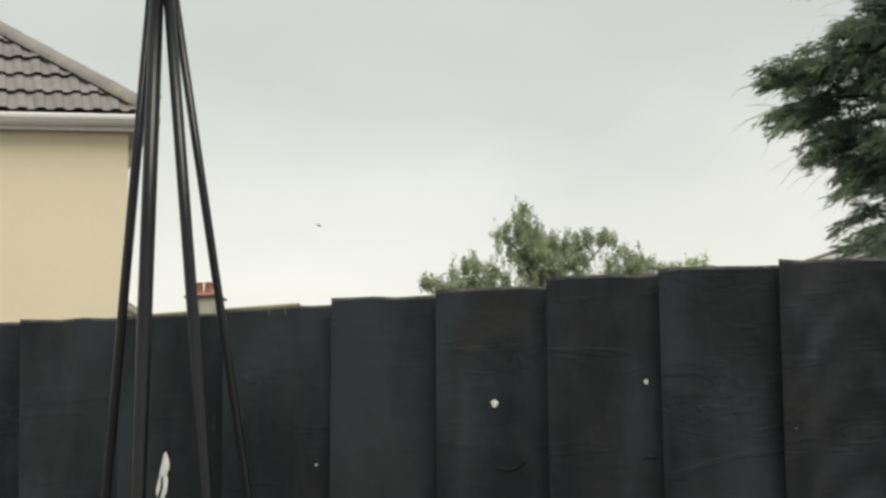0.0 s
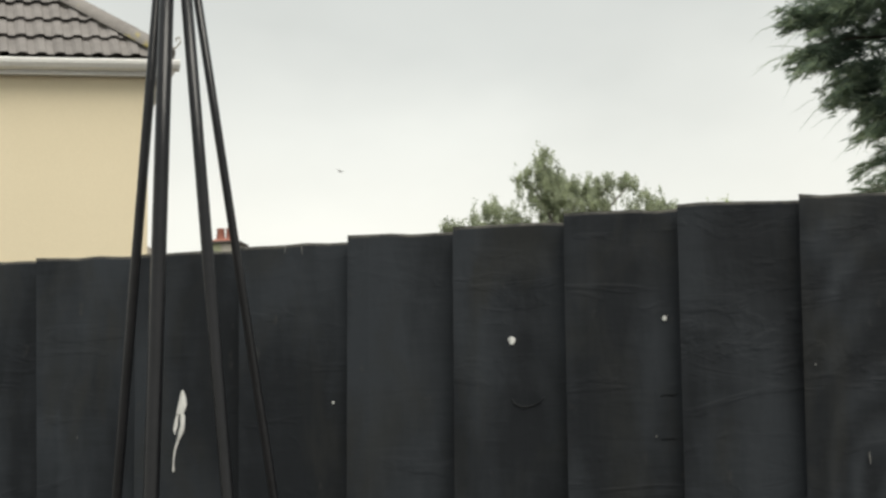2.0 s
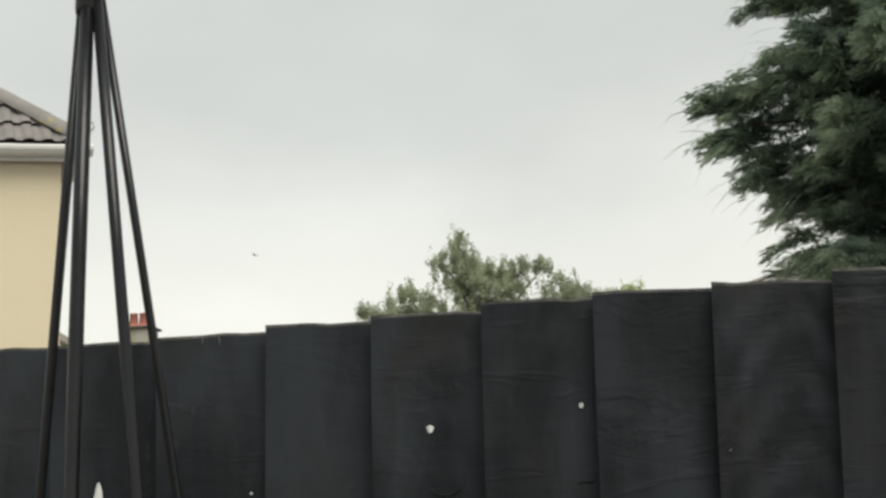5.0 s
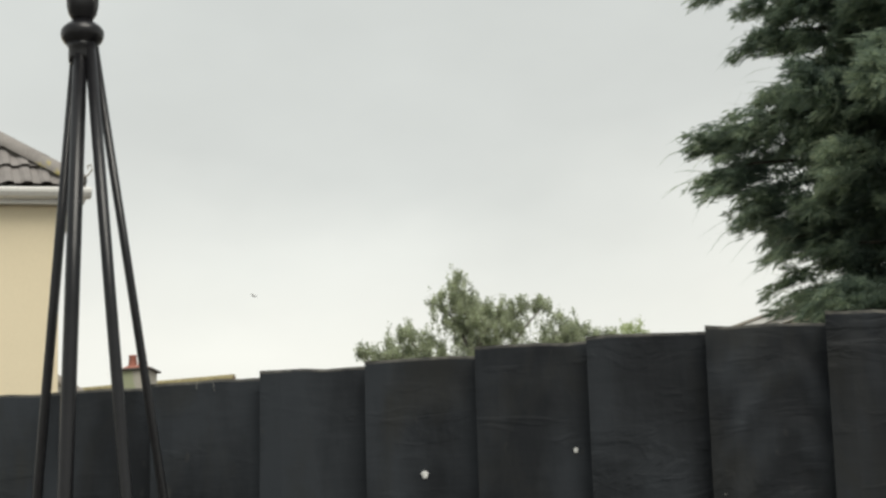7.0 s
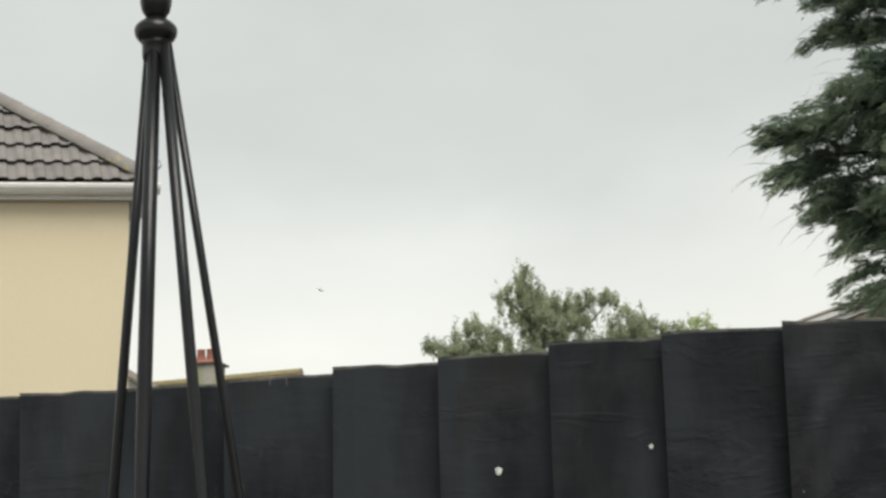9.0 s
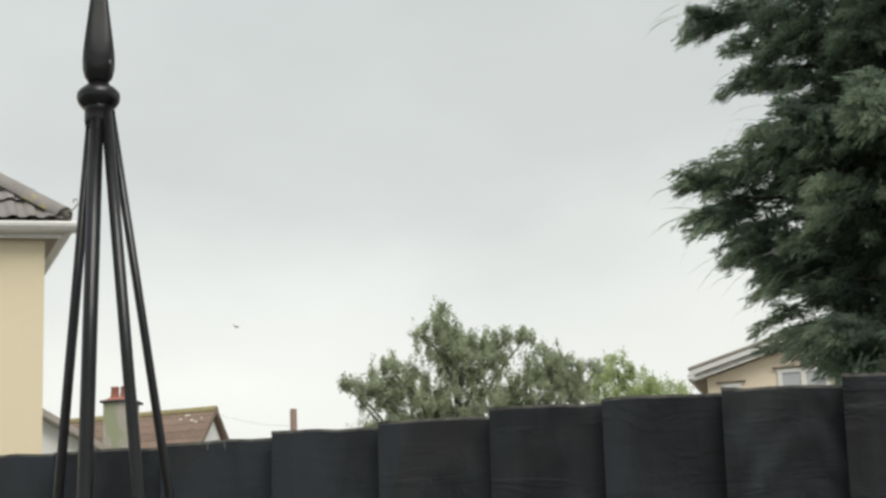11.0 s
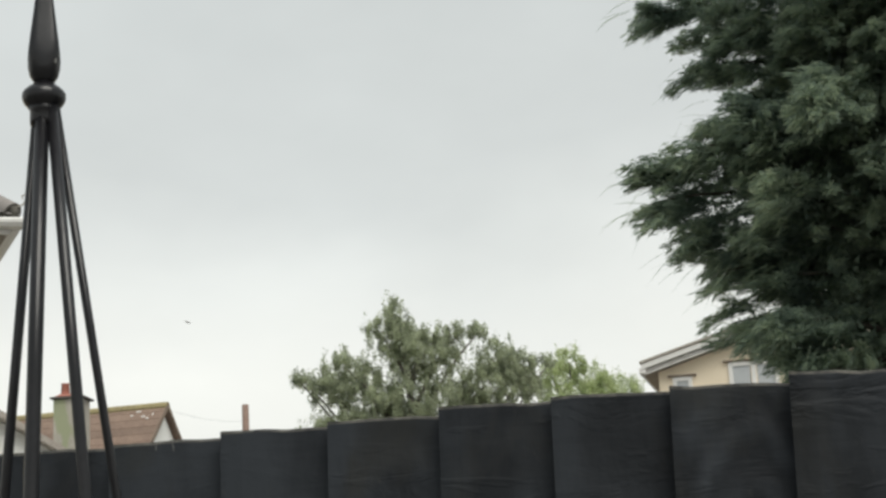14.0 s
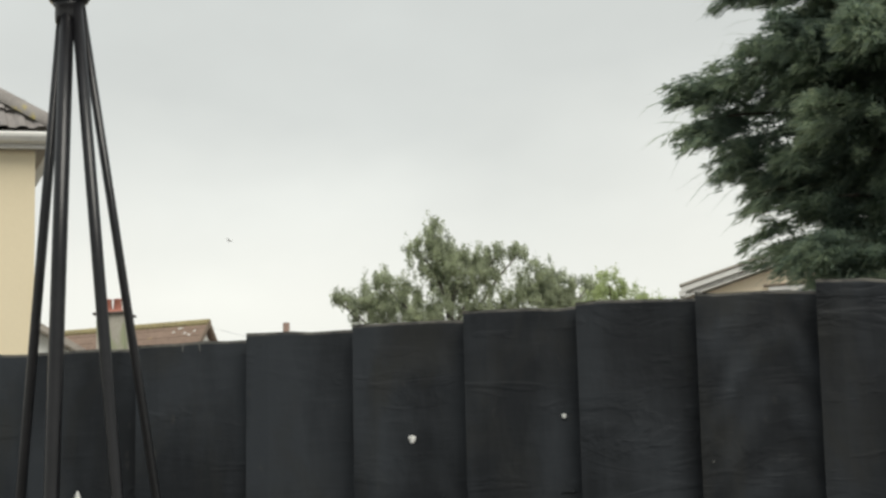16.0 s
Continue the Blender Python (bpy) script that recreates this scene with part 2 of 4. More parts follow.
WHITE_PVC = material("white plastic", ((0.66, 0.65, 0.62), (0.76, 0.75, 0.72)), 0.45, (3.0, 40.0), bump=0.03)
SOFFIT_GREY = material("weathered soffit board", ((0.28, 0.25, 0.22), (0.40, 0.365, 0.32)), 0.75, (4.0, 50.0), bump=0.1)
TILE_GREY = material("grey concrete tile", ((0.175, 0.161, 0.151), (0.262, 0.243, 0.230)), 0.88, (6.0, 70.0), bump=0.35, per_piece=0.07,
                     spots=((0.27, 0.25, 0.21), 14.0, 0.33))
TILE_HIP = material("grey concrete hip tile", ((0.195, 0.180, 0.167), (0.275, 0.256, 0.236)), 0.9, (5.0, 60.0), bump=0.3, per_piece=0.1,
                    spots=((0.40, 0.34, 0.10), 5.0, 0.36))
MORTAR = material("dark mortar", ((0.07, 0.065, 0.055), (0.15, 0.14, 0.12)), 0.95, (20.0, 90.0), bump=0.5)
TILE_BROWN = material("brown clay tile", ((0.150, 0.104, 0.080), (0.235, 0.168, 0.128)), 0.9, (1.3, 14.0), bump=0.4, per_piece=0.15,
                      spots=((0.30, 0.23, 0.12), 1.6, 0.36))
TILE_FAR = material("pale grey roof tile", ((0.27, 0.24, 0.20), (0.38, 0.35, 0.30)), 0.9, (2.0, 20.0), bump=0.3)
MOSS_TILE = material("mossy ridge tile", ((0.20, 0.17, 0.10), (0.36, 0.31, 0.15)), 0.92, (1.5, 12.0), bump=0.4)
TERRACOTTA = material("terracotta", ((0.27, 0.10, 0.07), (0.36, 0.15, 0.11)), 0.8, (6.0, 50.0), bump=0.15)
# also colours the strips that draw shade above the beige house's windows
VERGE_AND_SHADE = material("brown stained verge board and window reveal shade", ((0.13, 0.095, 0.07), (0.22, 0.17, 0.13)), 0.85, (3.0, 30.0), bump=0.2)
CHIMNEY_GREY = material("green streaked grey render", ((0.30, 0.28, 0.235), (0.47, 0.44, 0.385)), 0.92, (2.0, 40.0), (1, 1, 0.35), 0.3,
                        spots=((0.29, 0.31, 0.20), 1.7, 0.45))
DARK_TRIM = material("dark stained timber", ((0.05, 0.045, 0.04), (0.09, 0.08, 0.07)), 0.7, (8.0, 50.0), bump=0.1)
POLE_WOOD = material("old timber pole", ((0.17, 0.115, 0.09), (0.26, 0.18, 0.145)), 0.85, (3.0, 40.0), (1, 1, 0.2), 0.3)
BARK = material("dark bark", ((0.04, 0.032, 0.025), (0.09, 0.075, 0.06)), 0.95, (8.0, 50.0), (1, 1, 0.3), 0.6)
BIRCH_BARK = material("pale birch bark", ((0.07, 0.06, 0.05), (0.26, 0.24, 0.21)), 0.85, (3.0, 30.0), (1, 1, 2.0), 0.3)
PAVING = material("worn grey paving", ((0.105, 0.10, 0.093), (0.175, 0.168, 0.155)), 0.9, (0.6, 30.0), bump=0.4)
# pale base colour stands in for bright sky mirrored in the panes
SKY_GLASS = material("window glass with sky reflection in its colour", ((0.34, 0.36, 0.37), (0.44, 0.46, 0.47)), 0.06, (1.0, 5.0), bump=0.0, spec=0.8)
SPECK = material("grey plastic", ((0.46, 0.46, 0.46), (0.56, 0.56, 0.56)), 0.6, (8.0, 60.0), bump=0.0)
WIRE = material("black cable", ((0.03, 0.03, 0.03), (0.05, 0.05, 0.05)), 0.6, (8.0, 60.0), bump=0.0)
LEAF_CYPRESS = foliage("cypress green", (0.140, 0.195, 0.168), (0.31, 0.385, 0.285), 0.58)
LEAF_TIP = foliage("cypress new growth", (0.20, 0.27, 0.20), (0.43, 0.50, 0.34), 0.6)
LEAF_BIRCH = foliage("birch green", (0.21, 0.24, 0.17), (0.64, 0.69, 0.49), 0.64, clump=4.2)
LEAF_LIME = foliage("fresh green", (0.38, 0.45, 0.24), (0.66, 0.72, 0.44), 0.6, clump=4.0)


# ---- building helpers ----
def place(ob, parent, m=None):
    ob.parent = parent
    if m is not None:
        ob.matrix_basis = m
    return ob


def finish(name, bm, mat, smooth=False):
    me = bpy.data.meshes.new(name)
    bmesh.ops.recalc_face_normals(bm, faces=bm.faces)
    bm.to_mesh(me)
    bm.free()
    for mm in (mat if isinstance(mat, (list, tuple)) else [mat]):
        me.materials.append(mm)
    if smooth:
        for p in me.polygons:
            p.use_smooth = True
    return me


def part(name, bm, mat, parent, label="", smooth=False, m=None, kind=""):
    ob = new(name, finish(name, bm, mat, smooth))
    place(ob, parent, m)
    return tagged(ob, label=label, kind=kind)


def thing(name, m, label, category, group="", kind=""):
    ob = new(name)
    ob.empty_display_size = 0.1
    ob.matrix_basis = m
    return tagged(ob, label, category, group, kind)


def box(bm, lo, hi, bevel=0.0):
    r = bmesh.ops.create_cube(bm, size=1.0)
    for v in r["verts"]:
        v.co = Vector([lo[i] + (v.co[i] + 0.5) * (hi[i] - lo[i]) for i in range(3)])
    if bevel:
        es = list({e for v in r["verts"] for e in v.link_edges})
        bmesh.ops.bevel(bm, geom=es, offset=bevel, segments=2, affect="EDGES", profile=0.5)
    return bm


def boxed(lo, hi, bevel=0.0):
    return box(bmesh.new(), lo, hi, bevel)


def tube(bm, pts, radii, sides=12, caps=True):
    """A round tube through points, with a radius at each."""
    pts = [Vector(p) for p in pts]
    rings = []
    for i, p in enumerate(pts):
        d = (pts[min(i + 1, len(pts) - 1)] - pts[max(i - 1, 0)]).normalized()
        a = d.cross(Vector((0.0, 0.0, 1.0)))
        a = a.normalized() if a.length > 1e-3 else Vector((1.0, 0.0, 0.0))
        b = d.cross(a)
        rings.append([bm.verts.new(p + radii[i] * (math.cos(k * math.tau / sides) * a + math.sin(k * math.tau / sides) * b)) for k in range(sides)])
    for r0, r1 in zip(rings, rings[1:]):
        for k in range(sides):
            bm.faces.new((r0[k], r0[(k + 1) % sides], r1[(k + 1) % sides], r1[k]))
    if caps:
        bm.faces.new(rings[0][::-1])
        bm.faces.new(rings[-1])
    return bm


def lathe(profile, sides=28):
    bm = bmesh.new()
    rings = [[bm.verts.new((r * math.cos(k * math.tau / sides), r * math.sin(k * math.tau / sides), z)) for k in range(sides)] for r, z in profile]
    for r0, r1 in zip(rings, rings[1:]):
        for k in range(sides):
            bm.faces.new((r0[k], r0[(k + 1) % sides], r1[(k + 1) % sides], r1[k]))
    bm.faces.new(rings[0][::-1])
    bm.faces.new(rings[-1])
    return bm


def prism(poly, axis_from, axis_to, axis=0):
    """A polygon given in the two other axes, drawn out along one axis."""
    bm = bmesh.new()
    rows = []
    for s in (axis_from, axis_to):
        ring = []
        for a, b in poly:
            co = [a, b]
            co.insert(axis, s)
            ring.append(bm.verts.new(co))
        rows.append(ring)
    n = len(poly)
    for k in range(n):
        bm.faces.new((rows[0][k], rows[0][(k + 1) % n], rows[1][(k + 1) % n], rows[1][k]))
    bm.faces.new(rows[0][::-1])
    bm.faces.new(rows[1])
    return bm


def raw_mesh(name, verts, faces, mat):
    me = bpy.data.meshes.new(name)
    me.from_pydata(verts, [], faces)
    me.materials.append(mat)
    return me


# ---- ground: one sheet to the horizon ----
bm = bmesh.new()
bmesh.ops.create_grid(bm, x_segments=60, y_segments=60, size=900.0)
for v in bm.verts:
    v.co.z = 0.0
ground = new("ground", finish("ground", bm, PAVING))
tagged(ground, "worn grey concrete ground running out to the horizon", "ground", kind="structure")

# ---- fence of overlapping black boards ----
FENCE_TURN = -20.18
fence = thing("fence", pose(0, 1.946, 0, 0, 0, FENCE_TURN), "black painted overlapping timber board garden fence with worn tops", "fence")


def feather_board(width, height, seed, lean, fall, paint):
    """A feather-edge board: thick at the left edge, thin at the right, with a slightly uneven sawn top. Local x along the fence, -y to the front.
    lean: degrees by which the foot stands off to the left; fall: the top's slope."""
    rnd = random.Random(seed)
    bm = bmesh.new()
    nx, zs = 6, [0.0, 0.5, 1.0, 1.3, 1.5, 1.62, 1.7, height - 0.0035, height]
    ragged = [rnd.uniform(-0.0016, 0.0016) for _ in range(nx + 1)]
    front, back = [], []
    for z in zs:
        f, b = [], []
        for i in range(nx + 1):
            u = i / nx
            cup = 0.0016 * math.sin(3.1 * u + seed) * math.sin(2.0 * z + seed)
            thick = 0.020 * (1 - u) + 0.005 * u
            base = 0.028 * u
            top = ragged[i] if z > height - 0.01 else 0.0
            back_off = 0.0015 if z == height else 0.0
            edge = 0.002 if i in (0,) and z < height else 0.0
            f.append(bm.verts.new((u * width, base + cup + edge + back_off, z + top)))
            b.append(bm.verts.new((u * width, base + thick + cup, z + top)))
        front.append(f)
        back.append(b)
    for j in range(len(zs) - 1):
        for i in range(nx):
            fc = bm.faces.new((front[j][i], front[j][i + 1], front[j + 1][i + 1], front[j + 1][i]))
            fc.material_index = 2 if j == len(zs) - 2 else 0
            bm.faces.new((back[j][i + 1], back[j][i], back[j + 1][i], back[j + 1][i + 1]))
        bm.faces.new((front[j][0], front[j + 1][0], back[j + 1][0], back[j][0]))
        bm.faces.new((front[j][nx], back[j][nx], back[j + 1][nx], front[j + 1][nx]))
    for i in range(nx):
        bm.faces.new((front[0][i], back[0][i], back[0][i + 1], front[0][i + 1]))
        fc = bm.faces.new((front[-1][i], front[-1][i + 1], back[-1][i + 1], back[-1][i]))
        fc.material_index = 1
    for v in bm.verts:
        v.co.z += v.co.x * fall * v.co.z / height
        v.co.x += math.tan(radians(lean)) * (v.co.z - height)
    return finish("board", bm, (paint, WORN_WOOD, EDGE))


# left edge along the fence, top at that edge, top at the other edge
SEEN = [(-0.531, 1.7695, 1.7672), (-0.386, 1.7662, 1.7648), (-0.240, 1.7660, 1.7644), (-0.0945, 1.7695, 1.7674), (0.039, 1.7708, 1.7700),
        (0.1742, 1.7772, 1.7754), (0.3065, 1.7778, 1.7750), (0.4413, 1.7787, 1.7742), (0.5727, 1.7836, 1.7787), (0.7016, 1.7870, 1.7850)]
LEANS = [-1.2, -0.2, 0.3, 0.9, 0.7, 0.6, 0.6, 1.0, 1.2, 1.2]
rnd = random.Random(5)
rows = [(s, a, b, lean) for (s, a, b), lean in zip(SEEN, LEANS)]
for k in range(1, 31):
    z = 1.77 + rnd.uniform(-0.006, 0.006)
    rows.append((-0.531 - 0.138 * k, z, z - 0.002, rnd.uniform(-0.6, 0.6)))
    z = 1.785 + rnd.uniform(-0.004, 0.007)
    rows.append((0.7016 + 0.133 * k, z, z - 0.002, 0.5 + rnd.uniform(-0.3, 0.3)))
rows.sort()
for k, (s, a, b, lean) in enumerate(rows):
    wide = rows[k + 1][0] - s if k + 1 < len(rows) else 0.134
    ob = new("board", feather_board(wide + 0.024, 1.74, k, lean, (b - a) / wide, RIDGED_WOOD if 0.30 < s < 0.32 or s > 0.55 else ARCHED_WOOD if 0.43 < s < 0.45 else BLACK_WOOD))
    place(ob, fence, Matrix.Translation((s, 0, a + 0.0015 - 1.74)))
for z in (0.35, 0.95, 1.52):
    part("rail", boxed((-4.65, 0.045, z), (4.75, 0.075, z + 0.075), 0.004), BLACK_WOOD, fence)
for s in (-4.6, -2.75, -0.93, 0.9, 2.7, 4.55):
    part("post", boxed((s, 0.076, 0.0), (s + 0.09, 0.165, 1.70), 0.006), BLACK_WOOD, fence)


def splat(points, proud, seed):
    """A dried drop on the boards: an uneven outline round a spine of (along, height, half width), a little domed."""
    rnd = random.Random(seed)
    bm = bmesh.new()
    left, right, mid = [], [], []
    for s, z, w in points:
        w1, w2 = w * rnd.uniform(0.7, 1.2), w * rnd.uniform(0.7, 1.2)
        left.append(bm.verts.new((s - w1, proud, z)))
        right.append(bm.verts.new((s + w2, proud, z)))
        mid.append(bm.verts.new((s, proud - 0.0015, z + rnd.uniform(-1, 1) * w * 0.2)))
    for i in range(len(points) - 1):
        bm.faces.new((left[i], mid[i], mid[i + 1], left[i + 1]))
        bm.faces.new((mid[i], right[i], right[i + 1], mid[i + 1]))
    return bm


def drop(s, z, r, proud, seed):
    spine = [(s, z + r * c, max(0.12 * r, r * math.sqrt(max(0.0, 1 - c * c)))) for c in (1.0, 0.8, 0.4, 0.0, -0.4, -0.8, -1.0)]
    return splat(spine, proud, seed)


def board_front(s):
    """How far back the face of the boards lies at a place along the fence."""
    k = max(i for i, row in enumerate(rows) if row[0] <= s + 0.002)
    return 0.028 * max(0.0, s - rows[k][0]) / 0.158 - 0.0012


# a long dropping: a drop that forks round a bare patch and ends in a thin tail; sideways, down and half width in millimetres
STREAK = (((0.0, 0.0, 1.2), (0.0, 5.4, 3.4), (-0.7, 12.0, 5.4), (-2.1, 19.0, 6.6), (-3.5, 26.0, 6.7), (-4.2, 30.5, 5.6)),
          ((-6.3, 30.0, 2.8), (-8.4, 36.5, 3.1), (-9.8, 43.5, 3.2), (-10.5, 50.0, 2.5), (-9.8, 54.5, 1.0)),
          ((0.4, 30.0, 2.9), (0.6, 36.5, 3.2), (0.0, 43.5, 3.6), (-1.4, 50.0, 3.5), (-3.5, 57.0, 2.8), (-5.6, 62.5, 2.1), (-8.4, 68.0, 1.7), (-10.5, 75.0, 1.4),
           (-11.2, 83.0, 1.4), (-11.9, 92.0, 1.3), (-11.9, 98.0, 1.7), (-11.9, 100.5, 0.6)))
for k, spine in enumerate(STREAK):
    part("dropping_streak", splat([(-0.3228 + 0.001 * a, 1.5940 - 0.001 * b, 0.001 * c) for a, b, c in spine], board_front(-0.3228) - 0.0004 * k, 3 + k), DROPPING, fence,
         "dried white bird dropping streak")
for k, (s, z, r) in enumerate(((0.1056, 1.6358, 0.0046), (0.2841, 1.6534, 0.0031), (-0.1239, 1.5724, 0.0018), (-0.4721, 1.5393, 0.0014),
                               (0.2703, 1.5216, 0.0012), (0.4507, 1.5936, 0.0011))):
    part("dropping_spot", drop(s, z, r, board_front(s), 20 + k), DROPPING if r > 0.0016 else SCUFF, fence, "small dried white bird dropping")

for k, spine in enumerate(([(0.6722, 1.7125, 0.0006), (0.6725, 1.709, 0.0014), (0.6729, 1.704, 0.0015), (0.6733, 1.6995, 0.0018), (0.6734, 1.697, 0.0005)],
                           [(-0.1810, 1.7655, 0.0010), (-0.1812, 1.761, 0.0012), (-0.1811, 1.7555, 0.0005)],
                           [(-0.1612, 1.7640, 0.0012), (-0.1605, 1.760, 0.0010), (-0.1597, 1.7540, 0.0005)],
                           [(0.5010, 1.4990, 0.0006), (0.5014, 1.494, 0.0011), (0.5019, 1.4860, 0.0006)])):
    part("dropping_streak", splat(spine, board_front(spine[0][0]), 40 + k), SCUFF, fence, "faint grey dribble")
# knots and scars in the boards: shallow raised rims
for arc, r in (([(0.1040, 1.5690), (0.1075, 1.5630), (0.1140, 1.5598), (0.1215, 1.5592), (0.1300, 1.5615), (0.1370, 1.5660), (0.1400, 1.5710)], 0.0009),
               ([(0.2760, 1.5660), (0.2830, 1.5690), (0.2900, 1.5670), (0.2945, 1.5690)], 0.0014), ([(0.2745, 1.5180), (0.2810, 1.5195), (0.2900, 1.5185)], 0.0012)):
    part("knot", tube(bmesh.new(), [(s, board_front(s) + 0.0012, z) for s, z in arc], [r * q for q in [0.4] + [1.0] * (len(arc) - 2) + [0.4]], 6), BLACK_WOOD, fence, smooth=True)

# ---- garden obelisk ----
NECK = Vector((-0.250, 1.653, 2.085))
obelisk = thing("garden_obelisk", pose(-0.19, 1.653, 0), "tall black metal garden obelisk with four legs and a spear finial", "obelisk")
base = Vector((-0.19, 1.653, 0.0))
# name, top, slope along x and y for each metre down, radius
for dx, dy, sx, sy, r in ((-0.0009, -0.006, -0.0112, -0.083, 0.0076), (0.0091, -0.007, 0.0936, -0.090, 0.0060), (-0.0079, 0.006, -0.0896, 0.083, 0.0052), (0.0122, 0.006, 0.1417, 0.082, 0.0046)):
    top = NECK + Vector((dx, dy, -0.018)) - base
    down = top.z
    foot = Vector((top.x + sx * down, top.y + sy * down, 0.0))
    top = top.lerp(foot, -0.008)
    n = 7
    part("leg", tube(bmesh.new(), [top.lerp(foot, i / n) for i in range(n + 1)], [r] * (n + 1), 14), BLACK_METAL, obelisk, smooth=True)
part("collar", lathe([(0.0135, -0.032), (0.0142, -0.026), (0.0140, -0.016), (0.0165, -0.012)], 32), BLACK_METAL, obelisk, smooth=True, m=Matrix.Translation(NECK - base))
part("ring", lathe([(0.0138, -0.0150), (0.0160, -0.0125), (0.0192, -0.0095), (0.0215, -0.0055), (0.0223, -0.0010), (0.0219, 0.0028), (0.0196, 0.0062), (0.0158, 0.0095), (0.0122, 0.0120), (0.0104, 0.0145)], 36),
     BLACK_METAL, obelisk, smooth=True, m=Matrix.Translation(NECK - base))
def spear(profile, round_at, sides=40):
    """A turned spear whose upper part is ground to four flat faces with soft corners; round_at: the height below which it stays round."""
    bm = bmesh.new()
    rings = []
    for r, z in profile:
        square = min(1.0, max(0.0, (z - round_at) / 0.03))
        ring = []
        for k in range(sides):
            a = k * math.tau / sides
            p = 2.0 + 5.0 * square
            rr = r * (abs(math.cos(a)) ** p + abs(math.sin(a)) ** p) ** (-1.0 / p) * (1 - 0.06 * square)
            ring.append(bm.verts.new((rr * math.cos(a + 0.12), rr * math.sin(a + 0.12), z)))
        rings.append(ring)
    for r0, r1 in zip(rings, rings[1:]):
        for k in range(sides):
            bm.faces.new((r0[k], r0[(k + 1) % sides], r1[(k + 1) % sides], r1[k]))
    bm.faces.new(rings[0][::-1])
    bm.faces.new(rings[-1])
    return bm


part("finial", spear([(0.0104, 0.0145), (0.0112, 0.0165), (0.0143, 0.021), (0.0162, 0.029), (0.0169, 0.038), (0.0167, 0.046), (0.0157, 0.058), (0.0140, 0.072), (0.0122, 0.086),
                      (0.0105, 0.100), (0.0085, 0.118), (0.0062, 0.136), (0.0036, 0.150), (0.0010, 0.157)], 0.030), BLACK_METAL, obelisk, "slender black spear-shaped finial with four flat faces", smooth=True,
     m=Matrix.Translation(NECK - base))
part("paint_chip", drop(0.0, 0.0, 0.0013, 0.0, 9), SCUFF, obelisk, "small pale paint chip", m=Matrix.Translation(NECK - base + Vector((0.0132, -0.0119, 0.034))) @ pose(0, 0, 0, 0, 0, 48) @ Matrix.Diagonal((1, 1, 2.4, 1)))

# ---- cream house with hipped roof ----
HOUSE_TURN = 8.0
PITCH = radians(41)
EAVE = 4.902
hm = pose(-2.12, 13.09, 0, 0, 0, HOUSE_TURN)
house = thing("house", hm, "cream rendered two-storey house with grey tiled hipped roof and white gutter", "house")
W, DEEP, OVER, SIDE = 9.4, 8.2, 0.085, 0.12
part("wall", boxed((-W + OVER, OVER, 0), (-SIDE, DEEP - OVER, EAVE - 0.11)), RENDER_CREAM, house)
# fascia and soffit boxes on the two eaves that show, plain ones behind
bm = boxed((-W, 0.0, EAVE - 0.150), (0.0, 0.022, EAVE - 0.02), 0.003)
part("fascia", bm, WHITE_PVC, house)
part("fascia", boxed((-0.022, 0.024, EAVE - 0.150), (0.0, DEEP, EAVE - 0.02), 0.003), WHITE_PVC, house)
part("fascia", boxed((-W, 0.024, EAVE - 0.150), (-W + 0.022, DEEP - 0.024, EAVE - 0.02), 0.003), WHITE_PVC, house)
part("fascia", boxed((-W, DEEP - 0.022, EAVE - 0.150), (-0.024, DEEP, EAVE - 0.02), 0.003), WHITE_PVC, house)
part("soffit", boxed((-W + 0.024, 0.024, EAVE - 0.145), (-0.024, OVER - 0.003, EAVE - 0.130)), SOFFIT_GREY, house)
part("soffit", boxed((-SIDE + 0.003, OVER, EAVE - 0.145), (-0.024, DEEP - 0.03, EAVE - 0.130)), SOFFIT_GREY, house)
GUT = [(-0.012, -0.015), (-0.10, -0.015), (-0.108, -0.03), (-0.104, -0.055), (-0.082, -0.085), (-0.05, -0.095), (-0.012, -0.095)]
part("gutter", prism([(y, EAVE - 0.02 + z) for y, z in GUT], -W - 0.1, 0.108, 0), WHITE_PVC, house, "white plastic gutter")
part("gutter", prism([(-y, EAVE - 0.02 + z) for y, z in GUT], 0.003, DEEP, 1), WHITE_PVC, house, "white plastic gutter")
for x in (-1.32, -4.3, -7.3):
    part("gutter_joint", prism([(y * 1.05 - 0.002, EAVE - 0.02 + z * 1.05) for y, z in GUT], x, x + 0.09, 0), WHITE_PVC, house)

slope = Matrix.Rotation(PITCH, 4, "X")


def pantile(w=0.295, length=0.40):
    """A concrete double pantile: two rolls across, thick front edge, the tail lying lower under the next course."""
    n = 18
    bm = bmesh.new()
    top0, top1, low0 = [], [], []
    for i in range(n + 1):
        u = i / n
        wave = math.cos(math.tau * 2 * (u - 0.18))
        roll = 0.020 / (1 + math.exp(-9.0 * wave))
        top0.append(bm.verts.new((u * w, 0.0, 0.042 + roll)))
        top1.append(bm.verts.new((u * w, length, 0.002 + roll)))
        low0.append(bm.verts.new((u * w, 0.018, 0.031 + roll * 0.97)))
    for i in range(n):
        bm.faces.new((top0[i], top0[i + 1], top1[i + 1], top1[i]))
        bm.faces.new((low0[i + 1], low0[i], top1[i], top1[i + 1]))
        bm.faces.new((low0[i], low0[i + 1], top0[i + 1], top0[i]))
    return bm


roof = part("roof", prism([(0.02, EAVE), (DEEP / 2, EAVE + DEEP / 2 * math.tan(PITCH) - 0.02), (DEEP - 0.02, EAVE)], -W + DEEP / 2, -DEEP / 2, 0), MORTAR, house, "grey concrete tiled roof")
